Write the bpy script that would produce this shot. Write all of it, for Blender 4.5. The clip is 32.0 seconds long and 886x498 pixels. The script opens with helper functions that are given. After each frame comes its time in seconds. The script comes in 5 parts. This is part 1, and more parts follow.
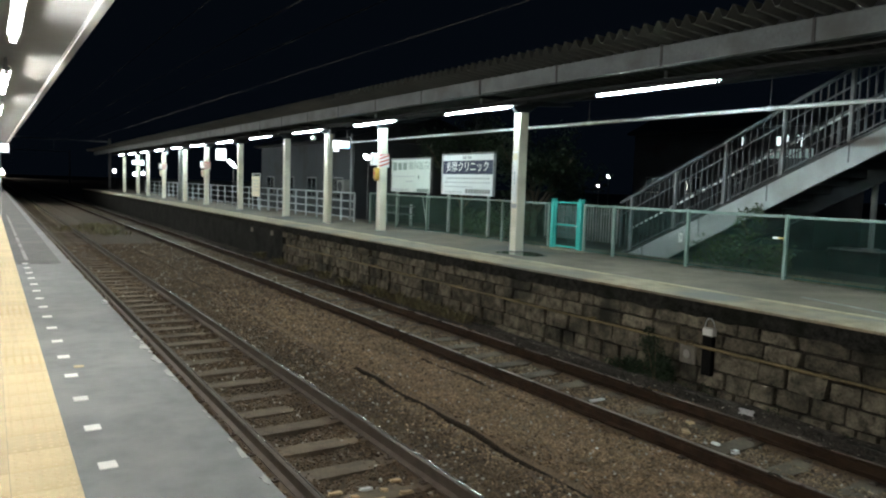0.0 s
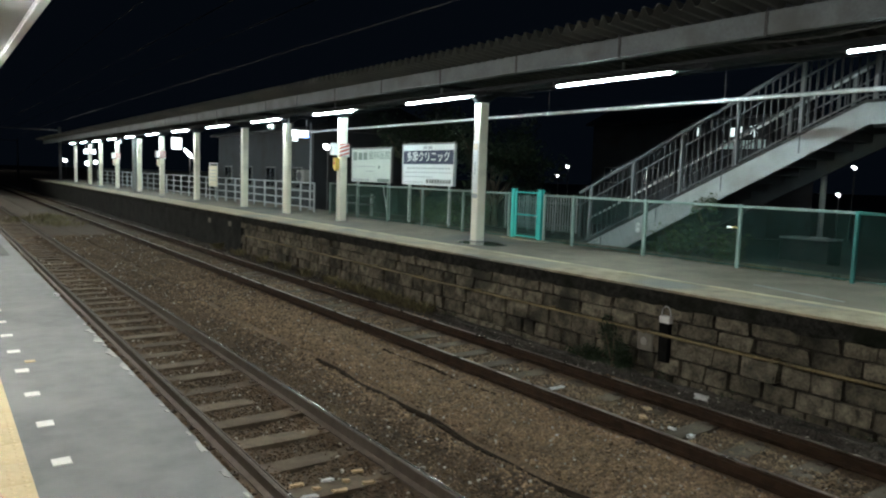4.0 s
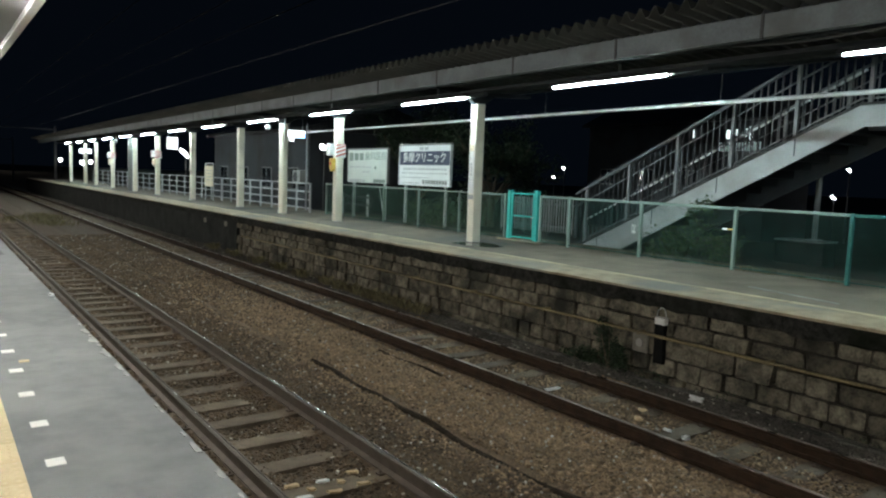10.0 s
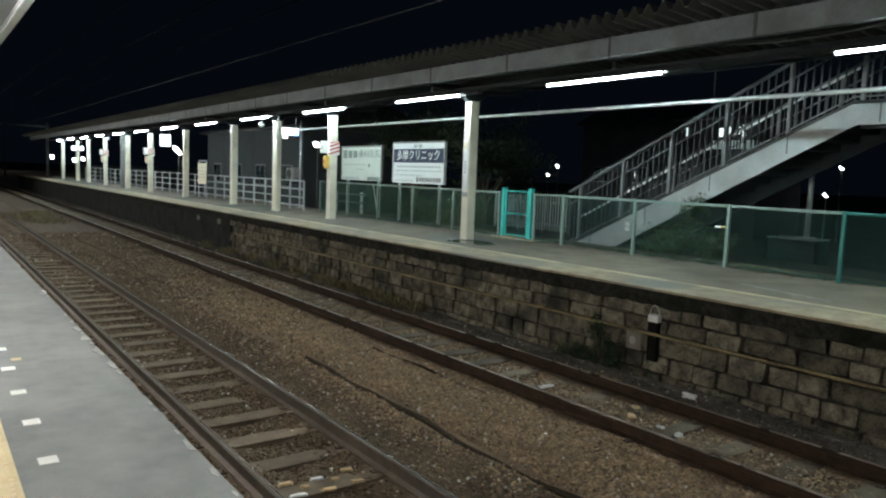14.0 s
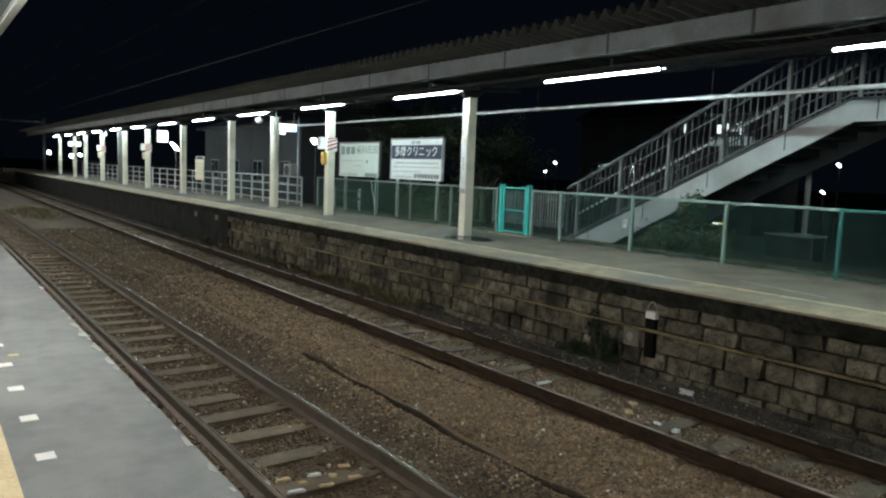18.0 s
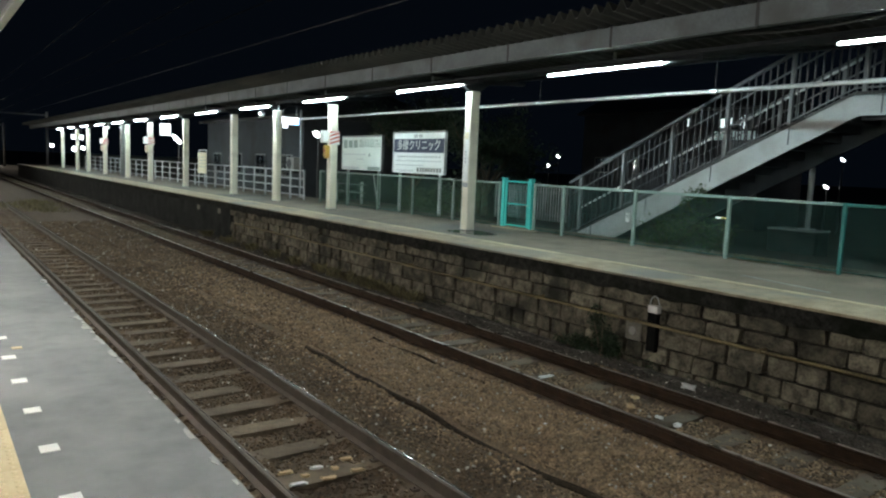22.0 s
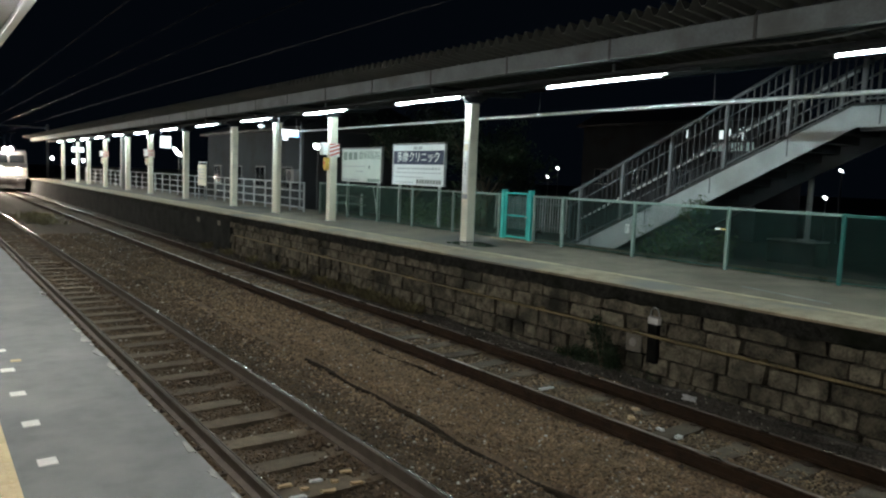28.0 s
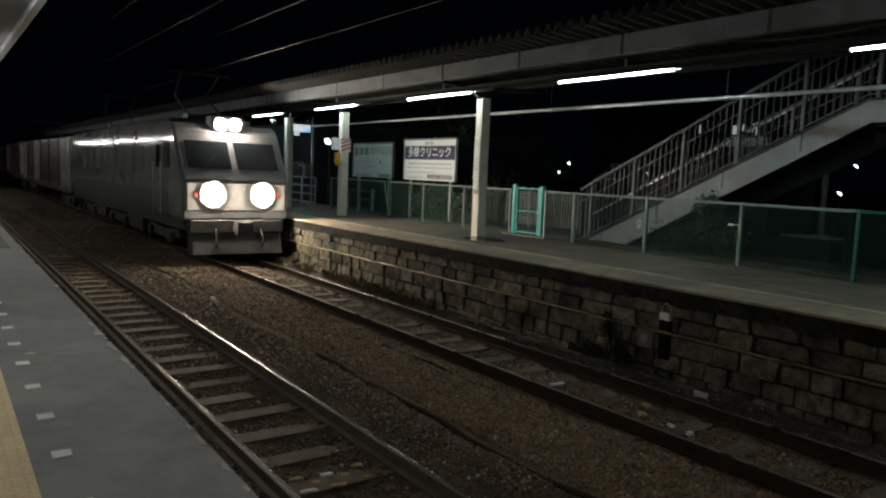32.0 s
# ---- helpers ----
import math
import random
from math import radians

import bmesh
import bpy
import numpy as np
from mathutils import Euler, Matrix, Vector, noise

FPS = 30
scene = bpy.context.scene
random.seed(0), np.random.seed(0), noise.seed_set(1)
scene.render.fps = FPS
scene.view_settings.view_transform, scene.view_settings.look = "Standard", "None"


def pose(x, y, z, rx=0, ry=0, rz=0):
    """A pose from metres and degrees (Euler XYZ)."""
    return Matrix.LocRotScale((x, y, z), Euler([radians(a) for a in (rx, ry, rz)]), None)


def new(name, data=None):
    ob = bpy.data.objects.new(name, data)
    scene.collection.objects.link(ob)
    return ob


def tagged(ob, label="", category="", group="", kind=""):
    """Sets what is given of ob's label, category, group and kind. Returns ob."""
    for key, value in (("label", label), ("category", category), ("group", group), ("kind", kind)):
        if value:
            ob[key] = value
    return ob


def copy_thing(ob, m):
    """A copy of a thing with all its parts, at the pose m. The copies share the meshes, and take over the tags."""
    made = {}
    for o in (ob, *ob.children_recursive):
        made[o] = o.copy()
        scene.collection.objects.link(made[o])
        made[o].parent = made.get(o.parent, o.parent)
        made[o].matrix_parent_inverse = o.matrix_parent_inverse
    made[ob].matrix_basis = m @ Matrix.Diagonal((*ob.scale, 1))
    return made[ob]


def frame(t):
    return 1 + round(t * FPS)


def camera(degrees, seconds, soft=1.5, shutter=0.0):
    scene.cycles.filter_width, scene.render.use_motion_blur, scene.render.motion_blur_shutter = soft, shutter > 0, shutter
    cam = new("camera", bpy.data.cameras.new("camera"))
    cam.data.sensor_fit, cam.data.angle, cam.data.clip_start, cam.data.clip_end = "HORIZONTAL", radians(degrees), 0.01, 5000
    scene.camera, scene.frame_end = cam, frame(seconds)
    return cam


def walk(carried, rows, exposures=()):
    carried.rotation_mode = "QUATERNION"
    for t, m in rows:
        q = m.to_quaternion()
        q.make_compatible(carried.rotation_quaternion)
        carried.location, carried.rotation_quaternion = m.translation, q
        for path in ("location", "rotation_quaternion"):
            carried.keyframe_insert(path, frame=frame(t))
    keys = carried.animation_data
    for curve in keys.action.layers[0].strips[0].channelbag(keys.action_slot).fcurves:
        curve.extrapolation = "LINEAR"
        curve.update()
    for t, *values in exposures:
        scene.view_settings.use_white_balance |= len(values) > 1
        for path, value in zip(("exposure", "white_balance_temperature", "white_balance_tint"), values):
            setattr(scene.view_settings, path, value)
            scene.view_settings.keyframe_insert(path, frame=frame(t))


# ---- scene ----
EYE = (0.0, 0.0, 2.483)
cam = camera(63.2, 32.0, soft=2.2)
# seconds, tilt, lean, turn of the hand-held camera
PATH = [
    (0, 85.06, -1.89, -32.17),
    (0.5, 84.76, -1.93, -32.40),
    (1, 84.46, -1.64, -31.97),
    (1.5, 84.44, -1.76, -32.53),
    (2, 84.46, -1.91, -33.38),
    (2.5, 84.62, -2.53, -34.34),
    (3, 84.44, -2.38, -35.48),
    (3.5, 84.46, -2.10, -35.38),
    (5.5, 84.17, -1.72, -35.33),
    (6, 84.36, -1.92, -35.24),
    (6.5, 84.64, -2.18, -35.36),
    (7, 84.59, -2.09, -35.13),
    (7.5, 84.61, -1.94, -35.04),
    (8, 84.58, -2.05, -35.17),
    (8.5, 84.57, -1.96, -35.09),
    (9, 84.66, -2.03, -35.02),
    (9.5, 84.68, -2.28, -35.46),
    (10, 84.46, -2.16, -35.58),
    (10.5, 84.51, -2.10, -35.28),
    (11, 84.53, -2.07, -35.48),
    (11.5, 84.43, -2.16, -35.42),
    (12, 84.40, -2.23, -35.96),
    (12.5, 84.27, -2.06, -36.10),
    (13, 84.20, -2.09, -36.19),
    (13.5, 84.20, -2.14, -35.81),
    (14, 84.29, -2.21, -36.06),
    (14.5, 84.24, -2.07, -35.83),
    (16.5, 84.11, -2.15, -36.18),
    (17, 84.10, -2.17, -36.12),
    (17.5, 84.15, -2.10, -36.11),
    (18, 84.01, -2.28, -36.23),
    (18.5, 83.81, -2.25, -36.26),
    (19, 83.80, -2.26, -36.27),
    (19.5, 83.87, -2.47, -36.31),
    (20, 83.88, -2.48, -36.13),
    (20.5, 83.91, -2.54, -36.07),
    (21, 83.83, -2.43, -36.11),
    (21.5, 83.57, -2.35, -35.93),
    (22, 83.51, -2.39, -36.03),
    (22.5, 83.52, -2.41, -35.99),
    (23, 83.75, -2.56, -35.84),
    (23.5, 83.97, -2.33, -35.83),
    (24, 83.96, -2.51, -36.26),
    (24.5, 83.94, -2.35, -36.31),
    (25, 83.94, -2.52, -36.37),
    (25.5, 84.11, -2.44, -36.41),
    (27.5, 84.42, -2.42, -36.24),
    (28, 84.44, -2.28, -36.06),
    (28.5, 84.25, -2.14, -35.49),
    (29, 84.18, -2.58, -35.38),
    (29.5, 83.95, -2.30, -35.47),
    (30, 84.05, -2.10, -35.29),
    (30.5, 83.92, -1.96, -35.36),
    (31, 83.90, -1.96, -35.19),
    (31.5, 84.00, -2.27, -35.36),
    (32, 84.02, -2.34, -35.18),
]
EXPOSURES = [(0, 0.17), (25.5, 0.13), (27.5, -0.15), (29, -0.38), (30, -0.66), (31, -1.2), (31.5, -1.6), (32, -2.05)]
walk(cam, [(t, pose(*EYE, rx, ry, rz)) for t, rx, ry, rz in PATH], EXPOSURES)

# ---- world: a moonless night, a trace of town glow ----
world = bpy.data.worlds.new("night")
scene.world = world
world.use_nodes = True
world.node_tree.nodes["Background"].inputs[0].default_value = (0.25, 0.45, 0.8, 1)
world.node_tree.nodes["Background"].inputs[1].default_value = 0.0045

TUBE_FAR, TUBE_NEAR, HEADLIGHT = 215.0, 288.0, 1500.0

# ---- plan ----
RAIL_NEAR = 2.755      # centre of the track by the near platform
RAIL_FAR = 6.523       # centre of the other track
EDGE_NEAR, TOP_NEAR = 1.205, 0.95
EDGE_FAR, TOP_FAR = 8.1, 1.08
COLUMN_X = 10.1
FENCE_X = 11.55
BED = -0.17            # ballast surface


# ---- materials ----
def rgb(c):
    return (c[0], c[1], c[2], 1.0)


def surface(name, a, b, rough=0.7, metal=0.0, scale=6.0, fine=60.0, bump=0.2, islands=0.0, randoms=0.0, stain=None, stain_scale=0.7, rough_var=0.1, placed=False, shine=0.5):
    """A worn surface: two colours mixed by coarse and fine noise, with stains, grain relief and per-piece change."""
    m = bpy.data.materials.new(name)
    m.use_nodes = True
    nt = m.node_tree
    N, Lk = nt.nodes.new, nt.links.new
    bs = nt.nodes["Principled BSDF"]
    co = N("ShaderNodeNewGeometry").outputs["Position"] if placed else N("ShaderNodeTexCoord").outputs["Object"]
    n1, n2 = N("ShaderNodeTexNoise"), N("ShaderNodeTexNoise")
    n1.inputs["Scale"].default_value, n1.inputs["Detail"].default_value = scale, 5
    n2.inputs["Scale"].default_value, n2.inputs["Detail"].default_value = fine, 3
    Lk(co, n1.inputs["Vector"])
    Lk(co, n2.inputs["Vector"])
    add = N("ShaderNodeMath")
    add.operation = "MULTIPLY_ADD"
    Lk(n2.outputs["Fac"], add.inputs[0])
    add.inputs[1].default_value = 0.6
    Lk(n1.outputs["Fac"], add.inputs[2])
    ramp = N("ShaderNodeMapRange")
    Lk(add.outputs[0], ramp.inputs[0])
    ramp.inputs[1].default_value, ramp.inputs[2].default_value = 0.55, 1.05
    mix = N("ShaderNodeMix")
    mix.data_type = "RGBA"
    Lk(ramp.outputs[0], mix.inputs[0])
    mix.inputs[6].default_value, mix.inputs[7].default_value = rgb(a), rgb(b)
    out = mix.outputs[2]
    if stain:
        n3 = N("ShaderNodeTexNoise")
        n3.inputs["Scale"].default_value, n3.inputs["Detail"].default_value = stain_scale, 8
        Lk(co, n3.inputs["Vector"])
        r3 = N("ShaderNodeMapRange")
        Lk(n3.outputs["Fac"], r3.inputs[0])
        r3.inputs[1].default_value, r3.inputs[2].default_value = 0.5, 0.68
        mx = N("ShaderNodeMix")
        mx.data_type = "RGBA"
        Lk(r3.outputs[0], mx.inputs[0])
        Lk(out, mx.inputs[6])
        mx.inputs[7].default_value = rgb(stain)
        out = mx.outputs[2]
    if islands or randoms:
        src = N("ShaderNodeNewGeometry").outputs["Random Per Island"] if islands else N("ShaderNodeObjectInfo").outputs["Random"]
        rr = N("ShaderNodeMapRange")
        Lk(src, rr.inputs[0])
        amount = islands or randoms
        rr.inputs[3].default_value, rr.inputs[4].default_value = 1 - amount, 1 + amount
        hs = N("ShaderNodeHueSaturation")
        Lk(rr.outputs[0], hs.inputs["Value"])
        Lk(out, hs.inputs["Color"])
        out = hs.outputs["Color"]
    Lk(out, bs.inputs["Base Color"])
    rv = N("ShaderNodeMapRange")
    Lk(n1.outputs["Fac"], rv.inputs[0])
    rv.inputs[3].default_value, rv.inputs[4].default_value = max(0.02, rough - rough_var), min(1, rough + rough_var)
    Lk(rv.outputs[0], bs.inputs["Roughness"])
    bs.inputs["Metallic"].default_value = metal
    bs.inputs["Specular IOR Level"].default_value = shine
    if bump:
        bp = N("ShaderNodeBump")
        bp.inputs["Strength"].default_value, bp.inputs["Distance"].default_value = bump, 0.01
        Lk(add.outputs[0], bp.inputs["Height"])
        Lk(bp.outputs[0], bs.inputs["Normal"])
    return m


def glow(name, colour, strength):
    m = bpy.data.materials.new(name)
    m.use_nodes = True
    bs = m.node_tree.nodes["Principled BSDF"]
    bs.inputs["Base Color"].default_value = rgb(colour)
    bs.inputs["Emission Color"].default_value = rgb(colour)
    bs.inputs["Emission Strength"].default_value = strength
    return m


def glass(name, colour=(0.02, 0.025, 0.03), rough=0.05):
    m = bpy.data.materials.new(name)
    m.use_nodes = True
    bs = m.node_tree.nodes["Principled BSDF"]
    bs.inputs["Base Color"].default_value = rgb(colour)
    bs.inputs["Roughness"].default_value = rough
    bs.inputs["IOR"].default_value = 1.5
    return m


M_ASPHALT = surface("platform_asphalt", (0.172, 0.184, 0.187), (0.24, 0.253, 0.255), 0.78, scale=7, fine=160, bump=0.35, stain=(0.255, 0.268, 0.266), stain_scale=1.7, shine=0.15)
M_FADED = surface("faded_line_paint", (0.17, 0.175, 0.172), (0.4, 0.405, 0.39), 0.8, scale=5, fine=60, bump=0.2, stain=(0.15, 0.155, 0.15), stain_scale=2.5)
M_ASPHALT_DARK = surface("darker_platform_asphalt", (0.105, 0.11, 0.108), (0.155, 0.162, 0.16), 0.8, scale=3, fine=120, bump=0.35, stain=(0.16, 0.165, 0.16), stain_scale=0.9, shine=0.15)
M_ASPHALT_FAR = surface("far_platform_asphalt", (0.1, 0.08, 0.057), (0.235, 0.196, 0.142), 0.8, scale=1.6, fine=55, bump=0.4, stain=(0.07, 0.07, 0.065), stain_scale=0.4)
M_CONCRETE = surface("weathered_concrete", (0.24, 0.23, 0.21), (0.36, 0.35, 0.32), 0.85, scale=3, fine=70, bump=0.3, stain=(0.14, 0.13, 0.11))
M_CHIP = surface("chipped_pale_concrete", (0.24, 0.25, 0.245), (0.46, 0.47, 0.455), 0.85, scale=12, fine=70, bump=0.4)
M_ROUNDPLATE = surface("dull_plate_concrete", (0.12, 0.11, 0.09), (0.2, 0.185, 0.155), 0.9, scale=6, fine=50, bump=0.2)
M_KERB = surface("mossy_kerb_concrete", (0.022, 0.022, 0.018), (0.16, 0.155, 0.135), 0.9, scale=2.2, fine=50, bump=0.5, stain=(0.02, 0.021, 0.016), stain_scale=1.6)
M_DARKWALL = surface("near_black_concrete", (0.008, 0.009, 0.0085), (0.034, 0.036, 0.033), 0.95, scale=1.8, fine=30, bump=0.6, placed=True, shine=0.15)
# near-black: moss plus the shadow band under the platform edge, painted in
M_COPING = surface("mossy_shaded_coping", (0.006, 0.006, 0.0055), (0.042, 0.041, 0.036), 0.95, scale=9, fine=35, bump=1.2, stain=(0.008, 0.0095, 0.006), stain_scale=1.8, shine=0.08)
M_EDGE = surface("pale_edge_concrete", (0.2, 0.155, 0.098), (0.45, 0.365, 0.243), 0.85, scale=4, fine=45, bump=0.5, stain=(0.2, 0.19, 0.16))
M_STONE = surface("rough_cut_stone", (0.028, 0.0255, 0.0195), (0.2, 0.178, 0.13), 0.95, scale=6.5, fine=32, bump=1.6, randoms=0.36, stain=(0.026, 0.026, 0.02), stain_scale=1.3, placed=True, shine=0.2)
M_STONE_JOINED = surface("rough_cut_stone_far", (0.028, 0.0255, 0.0195), (0.2, 0.178, 0.13), 0.95, scale=6.5, fine=32, bump=1.6, islands=0.36, stain=(0.026, 0.026, 0.02), stain_scale=1.3, placed=True, shine=0.2)
M_JOINT = surface("dark_joint", (0.017, 0.0155, 0.012), (0.045, 0.04, 0.031), 0.95, scale=8, fine=60, shine=0.1)
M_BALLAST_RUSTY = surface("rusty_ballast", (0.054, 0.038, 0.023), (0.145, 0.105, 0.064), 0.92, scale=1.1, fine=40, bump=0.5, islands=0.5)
# greyer gravel by the stone wall, darkened further for the wall-foot shadow
M_BALLAST_WALLFOOT = surface("shaded_grey_ballast", (0.036, 0.033, 0.027), (0.115, 0.105, 0.087), 0.82, scale=1.1, fine=40, bump=0.5, islands=0.5)
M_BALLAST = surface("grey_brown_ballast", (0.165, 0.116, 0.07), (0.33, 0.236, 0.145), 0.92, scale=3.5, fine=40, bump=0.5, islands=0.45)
M_PEBBLE = surface("pale_grey_pebble", (0.3, 0.28, 0.24), (0.5, 0.48, 0.43), 0.85, scale=10, fine=60, bump=0.2, islands=0.3)
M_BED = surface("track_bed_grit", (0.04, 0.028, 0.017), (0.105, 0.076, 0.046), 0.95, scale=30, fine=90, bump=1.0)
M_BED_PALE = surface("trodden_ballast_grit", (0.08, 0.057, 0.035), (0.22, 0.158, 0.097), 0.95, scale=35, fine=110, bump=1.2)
M_BED_WALLFOOT = surface("shaded_grey_grit", (0.04, 0.036, 0.03), (0.12, 0.11, 0.09), 0.85, scale=35, fine=110, bump=1.2)
M_EARTH = surface("dark_earth", (0.03, 0.03, 0.02), (0.07, 0.06, 0.045), 0.95, scale=0.6, fine=12, bump=0.4)
M_SLEEPER = surface("grimy_concrete_sleeper", (0.062, 0.047, 0.031), (0.18, 0.145, 0.098), 0.9, scale=5, fine=60, bump=0.4, randoms=0.25, stain=(0.062, 0.045, 0.029), stain_scale=2.6)
M_RUST = surface("rusted_rail_steel", (0.016, 0.009, 0.005), (0.042, 0.024, 0.013), 0.85, metal=0.0, scale=8, fine=90, bump=0.3, shine=0.2)
M_RUSTNEAR = surface("brown_rail_steel", (0.055, 0.043, 0.033), (0.11, 0.088, 0.066), 0.6, metal=0.2, scale=8, fine=90, bump=0.2)
M_RAILTOP = surface("worn_rail_head", (0.68, 0.64, 0.59), (0.82, 0.78, 0.73), 0.2, metal=1.0, scale=2, fine=60, bump=0.0, rough_var=0.04)
M_RAILWORN = surface("browned_rail_head", (0.06, 0.048, 0.037), (0.115, 0.095, 0.076), 0.58, metal=0.25, scale=2, fine=60, bump=0.05)
M_RAILDULL = surface("dull_rail_head", (0.14, 0.11, 0.088), (0.32, 0.27, 0.23), 0.29, metal=0.9, scale=2, fine=60, bump=0.1)
M_CREAM = surface("cream_steel_paint", (0.78, 0.74, 0.60), (0.86, 0.82, 0.68), 0.45, scale=2, fine=30, bump=0.05, stain=(0.62, 0.58, 0.48), stain_scale=1.5)
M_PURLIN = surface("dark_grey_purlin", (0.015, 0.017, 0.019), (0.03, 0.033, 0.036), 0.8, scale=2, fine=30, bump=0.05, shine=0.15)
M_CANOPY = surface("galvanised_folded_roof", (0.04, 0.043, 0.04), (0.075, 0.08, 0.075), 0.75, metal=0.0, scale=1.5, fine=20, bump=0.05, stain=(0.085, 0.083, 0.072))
M_BEAM = surface("grey_painted_beam", (0.16, 0.165, 0.17), (0.24, 0.245, 0.25), 0.5, scale=1.5, fine=30, bump=0.05, stain=(0.16, 0.155, 0.14))
M_GUTTER = surface("weathered_gutter_steel", (0.08, 0.096, 0.102), (0.14, 0.163, 0.17), 0.55, scale=2.2, fine=30, bump=0.06, stain=(0.072, 0.08, 0.078), stain_scale=1.6)
M_SLAT = surface("pale_fence_slats", (0.22, 0.22, 0.21), (0.32, 0.315, 0.30), 0.6, scale=3, fine=40, bump=0.1, randoms=0.15)
M_GALV = surface("galvanised_steel", (0.42, 0.44, 0.44), (0.6, 0.62, 0.62), 0.42, metal=0.6, scale=6, fine=50, bump=0.05)
M_FENCE = surface("pale_green_fence_paint", (0.19, 0.28, 0.245), (0.27, 0.36, 0.315), 0.5, scale=5, fine=50, bump=0.05)
M_FENCEGREY = surface("weathered_fence_paint", (0.15, 0.20, 0.175), (0.23, 0.285, 0.25), 0.6, scale=5, fine=50, bump=0.05, stain=(0.12, 0.14, 0.12))
M_TEAL = surface("teal_gate_paint", (0.03, 0.42, 0.38), (0.05, 0.52, 0.46), 0.45, scale=5, fine=50, bump=0.05)
M_TEALDARK = surface("deep_green_fence_paint", (0.015, 0.11, 0.096), (0.028, 0.16, 0.14), 0.5, scale=5, fine=50, bump=0.05)
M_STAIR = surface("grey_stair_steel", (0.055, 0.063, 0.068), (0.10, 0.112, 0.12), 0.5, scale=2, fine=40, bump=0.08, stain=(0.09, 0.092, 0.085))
M_STAIRPOST = surface("mid_grey_post_paint", (0.12, 0.128, 0.132), (0.18, 0.188, 0.192), 0.5, scale=2, fine=40, bump=0.05)
M_STRINGER = surface("pale_stair_steel", (0.29, 0.31, 0.31), (0.42, 0.44, 0.44), 0.5, scale=2, fine=40, bump=0.08, stain=(0.24, 0.24, 0.21))
M_NOTICE = surface("cream_notice_face", (0.66, 0.58, 0.40), (0.76, 0.68, 0.5), 0.5, bump=0.0)
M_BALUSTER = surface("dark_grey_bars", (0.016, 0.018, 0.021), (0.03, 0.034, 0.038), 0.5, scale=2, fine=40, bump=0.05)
M_MESH = surface("dark_green_wire", (0.013, 0.056, 0.047), (0.021, 0.088, 0.074), 0.6, bump=0.0)
M_MESHPALE = surface("grey_green_wire", (0.04, 0.10, 0.07), (0.07, 0.15, 0.105), 0.6, bump=0.0)
M_WIRE = surface("tarnished_wire", (0.03, 0.028, 0.026), (0.055, 0.05, 0.046), 0.6, metal=0.3, bump=0.0)
M_PIPE = surface("yellow_brown_pipe", (0.08, 0.062, 0.03), (0.31, 0.24, 0.11), 0.65, scale=1.3, fine=40, bump=0.1)
M_YELLOW = surface("yellow_tactile_tile", (0.64, 0.53, 0.31), (0.76, 0.64, 0.40), 0.75, scale=3, fine=60, bump=0.15, randoms=0.06, stain=(0.55, 0.42, 0.2))
M_YELLOWLINE = surface("worn_yellow_line", (0.42, 0.345, 0.21), (0.62, 0.50, 0.31), 0.75, scale=7, fine=60, bump=0.15, stain=(0.24, 0.215, 0.16), stain_scale=1.2)
M_WHITE = surface("white_marking_paint", (0.72, 0.73, 0.71), (0.82, 0.82, 0.8), 0.6, scale=8, fine=80, bump=0.1)
M_REFLECTOR = surface("white_enamel", (0.6, 0.61, 0.6), (0.7, 0.71, 0.7), 0.5, bump=0.0)
M_SIGNWHITE = surface("white_sign_face", (0.66, 0.69, 0.68), (0.75, 0.78, 0.77), 0.4, scale=2, fine=20, bump=0.0)
M_SIGNPALE = surface("faded_sign_face", (0.50, 0.56, 0.51), (0.60, 0.65, 0.59), 0.4, scale=2, fine=20, bump=0.0)
M_NAVY = surface("navy_sign_panel", (0.02, 0.026, 0.055), (0.03, 0.037, 0.075), 0.65, scale=3, fine=20, bump=0.0)
M_INKGREY = surface("grey_sign_ink", (0.33, 0.35, 0.36), (0.40, 0.42, 0.43), 0.5, bump=0.0)
M_INKGREEN = surface("dark_green_sign_ink", (0.15, 0.205, 0.175), (0.20, 0.26, 0.225), 0.5, bump=0.0)
M_FRAME = surface("dark_sign_frame", (0.12, 0.12, 0.115), (0.18, 0.18, 0.17), 0.5, bump=0.05)
M_RED = surface("red_stripe_paint", (0.50, 0.08, 0.05), (0.60, 0.11, 0.07), 0.5, bump=0.0)
M_ORANGE = surface("yellow_plastic_box", (0.62, 0.40, 0.08), (0.70, 0.47, 0.11), 0.45, bump=0.05)
M_BLACK = surface("black_rubber", (0.012, 0.012, 0.012), (0.03, 0.03, 0.028), 0.7, bump=0.1)
M_MATTBLACK = surface("matt_black_paint", (0.004, 0.004, 0.004), (0.01, 0.01, 0.009), 0.9, bump=0.1, shine=0.08)
M_DARKLINE = surface("matt_dark_line", (0.018, 0.0145, 0.0105), (0.042, 0.033, 0.023), 0.95, scale=20, fine=80, bump=0.8, shine=0.08)
M_DARKSTEEL = surface("dark_underframe_steel", (0.03, 0.03, 0.032), (0.06, 0.058, 0.055), 0.6, metal=0.3, bump=0.15)
M_LEAF = surface("dull_green_leaves", (0.01, 0.021, 0.009), (0.03, 0.048, 0.02), 0.6, scale=3, fine=30, bump=0.0, islands=0.4)
M_WEED = surface("dark_damp_weeds", (0.010, 0.024, 0.009), (0.028, 0.052, 0.018), 0.8, scale=3, fine=30, bump=0.0, islands=0.4)
M_SHRUB = surface("dusty_green_shrub", (0.035, 0.062, 0.02), (0.085, 0.12, 0.042), 0.65, scale=3, fine=30, bump=0.0, islands=0.4)
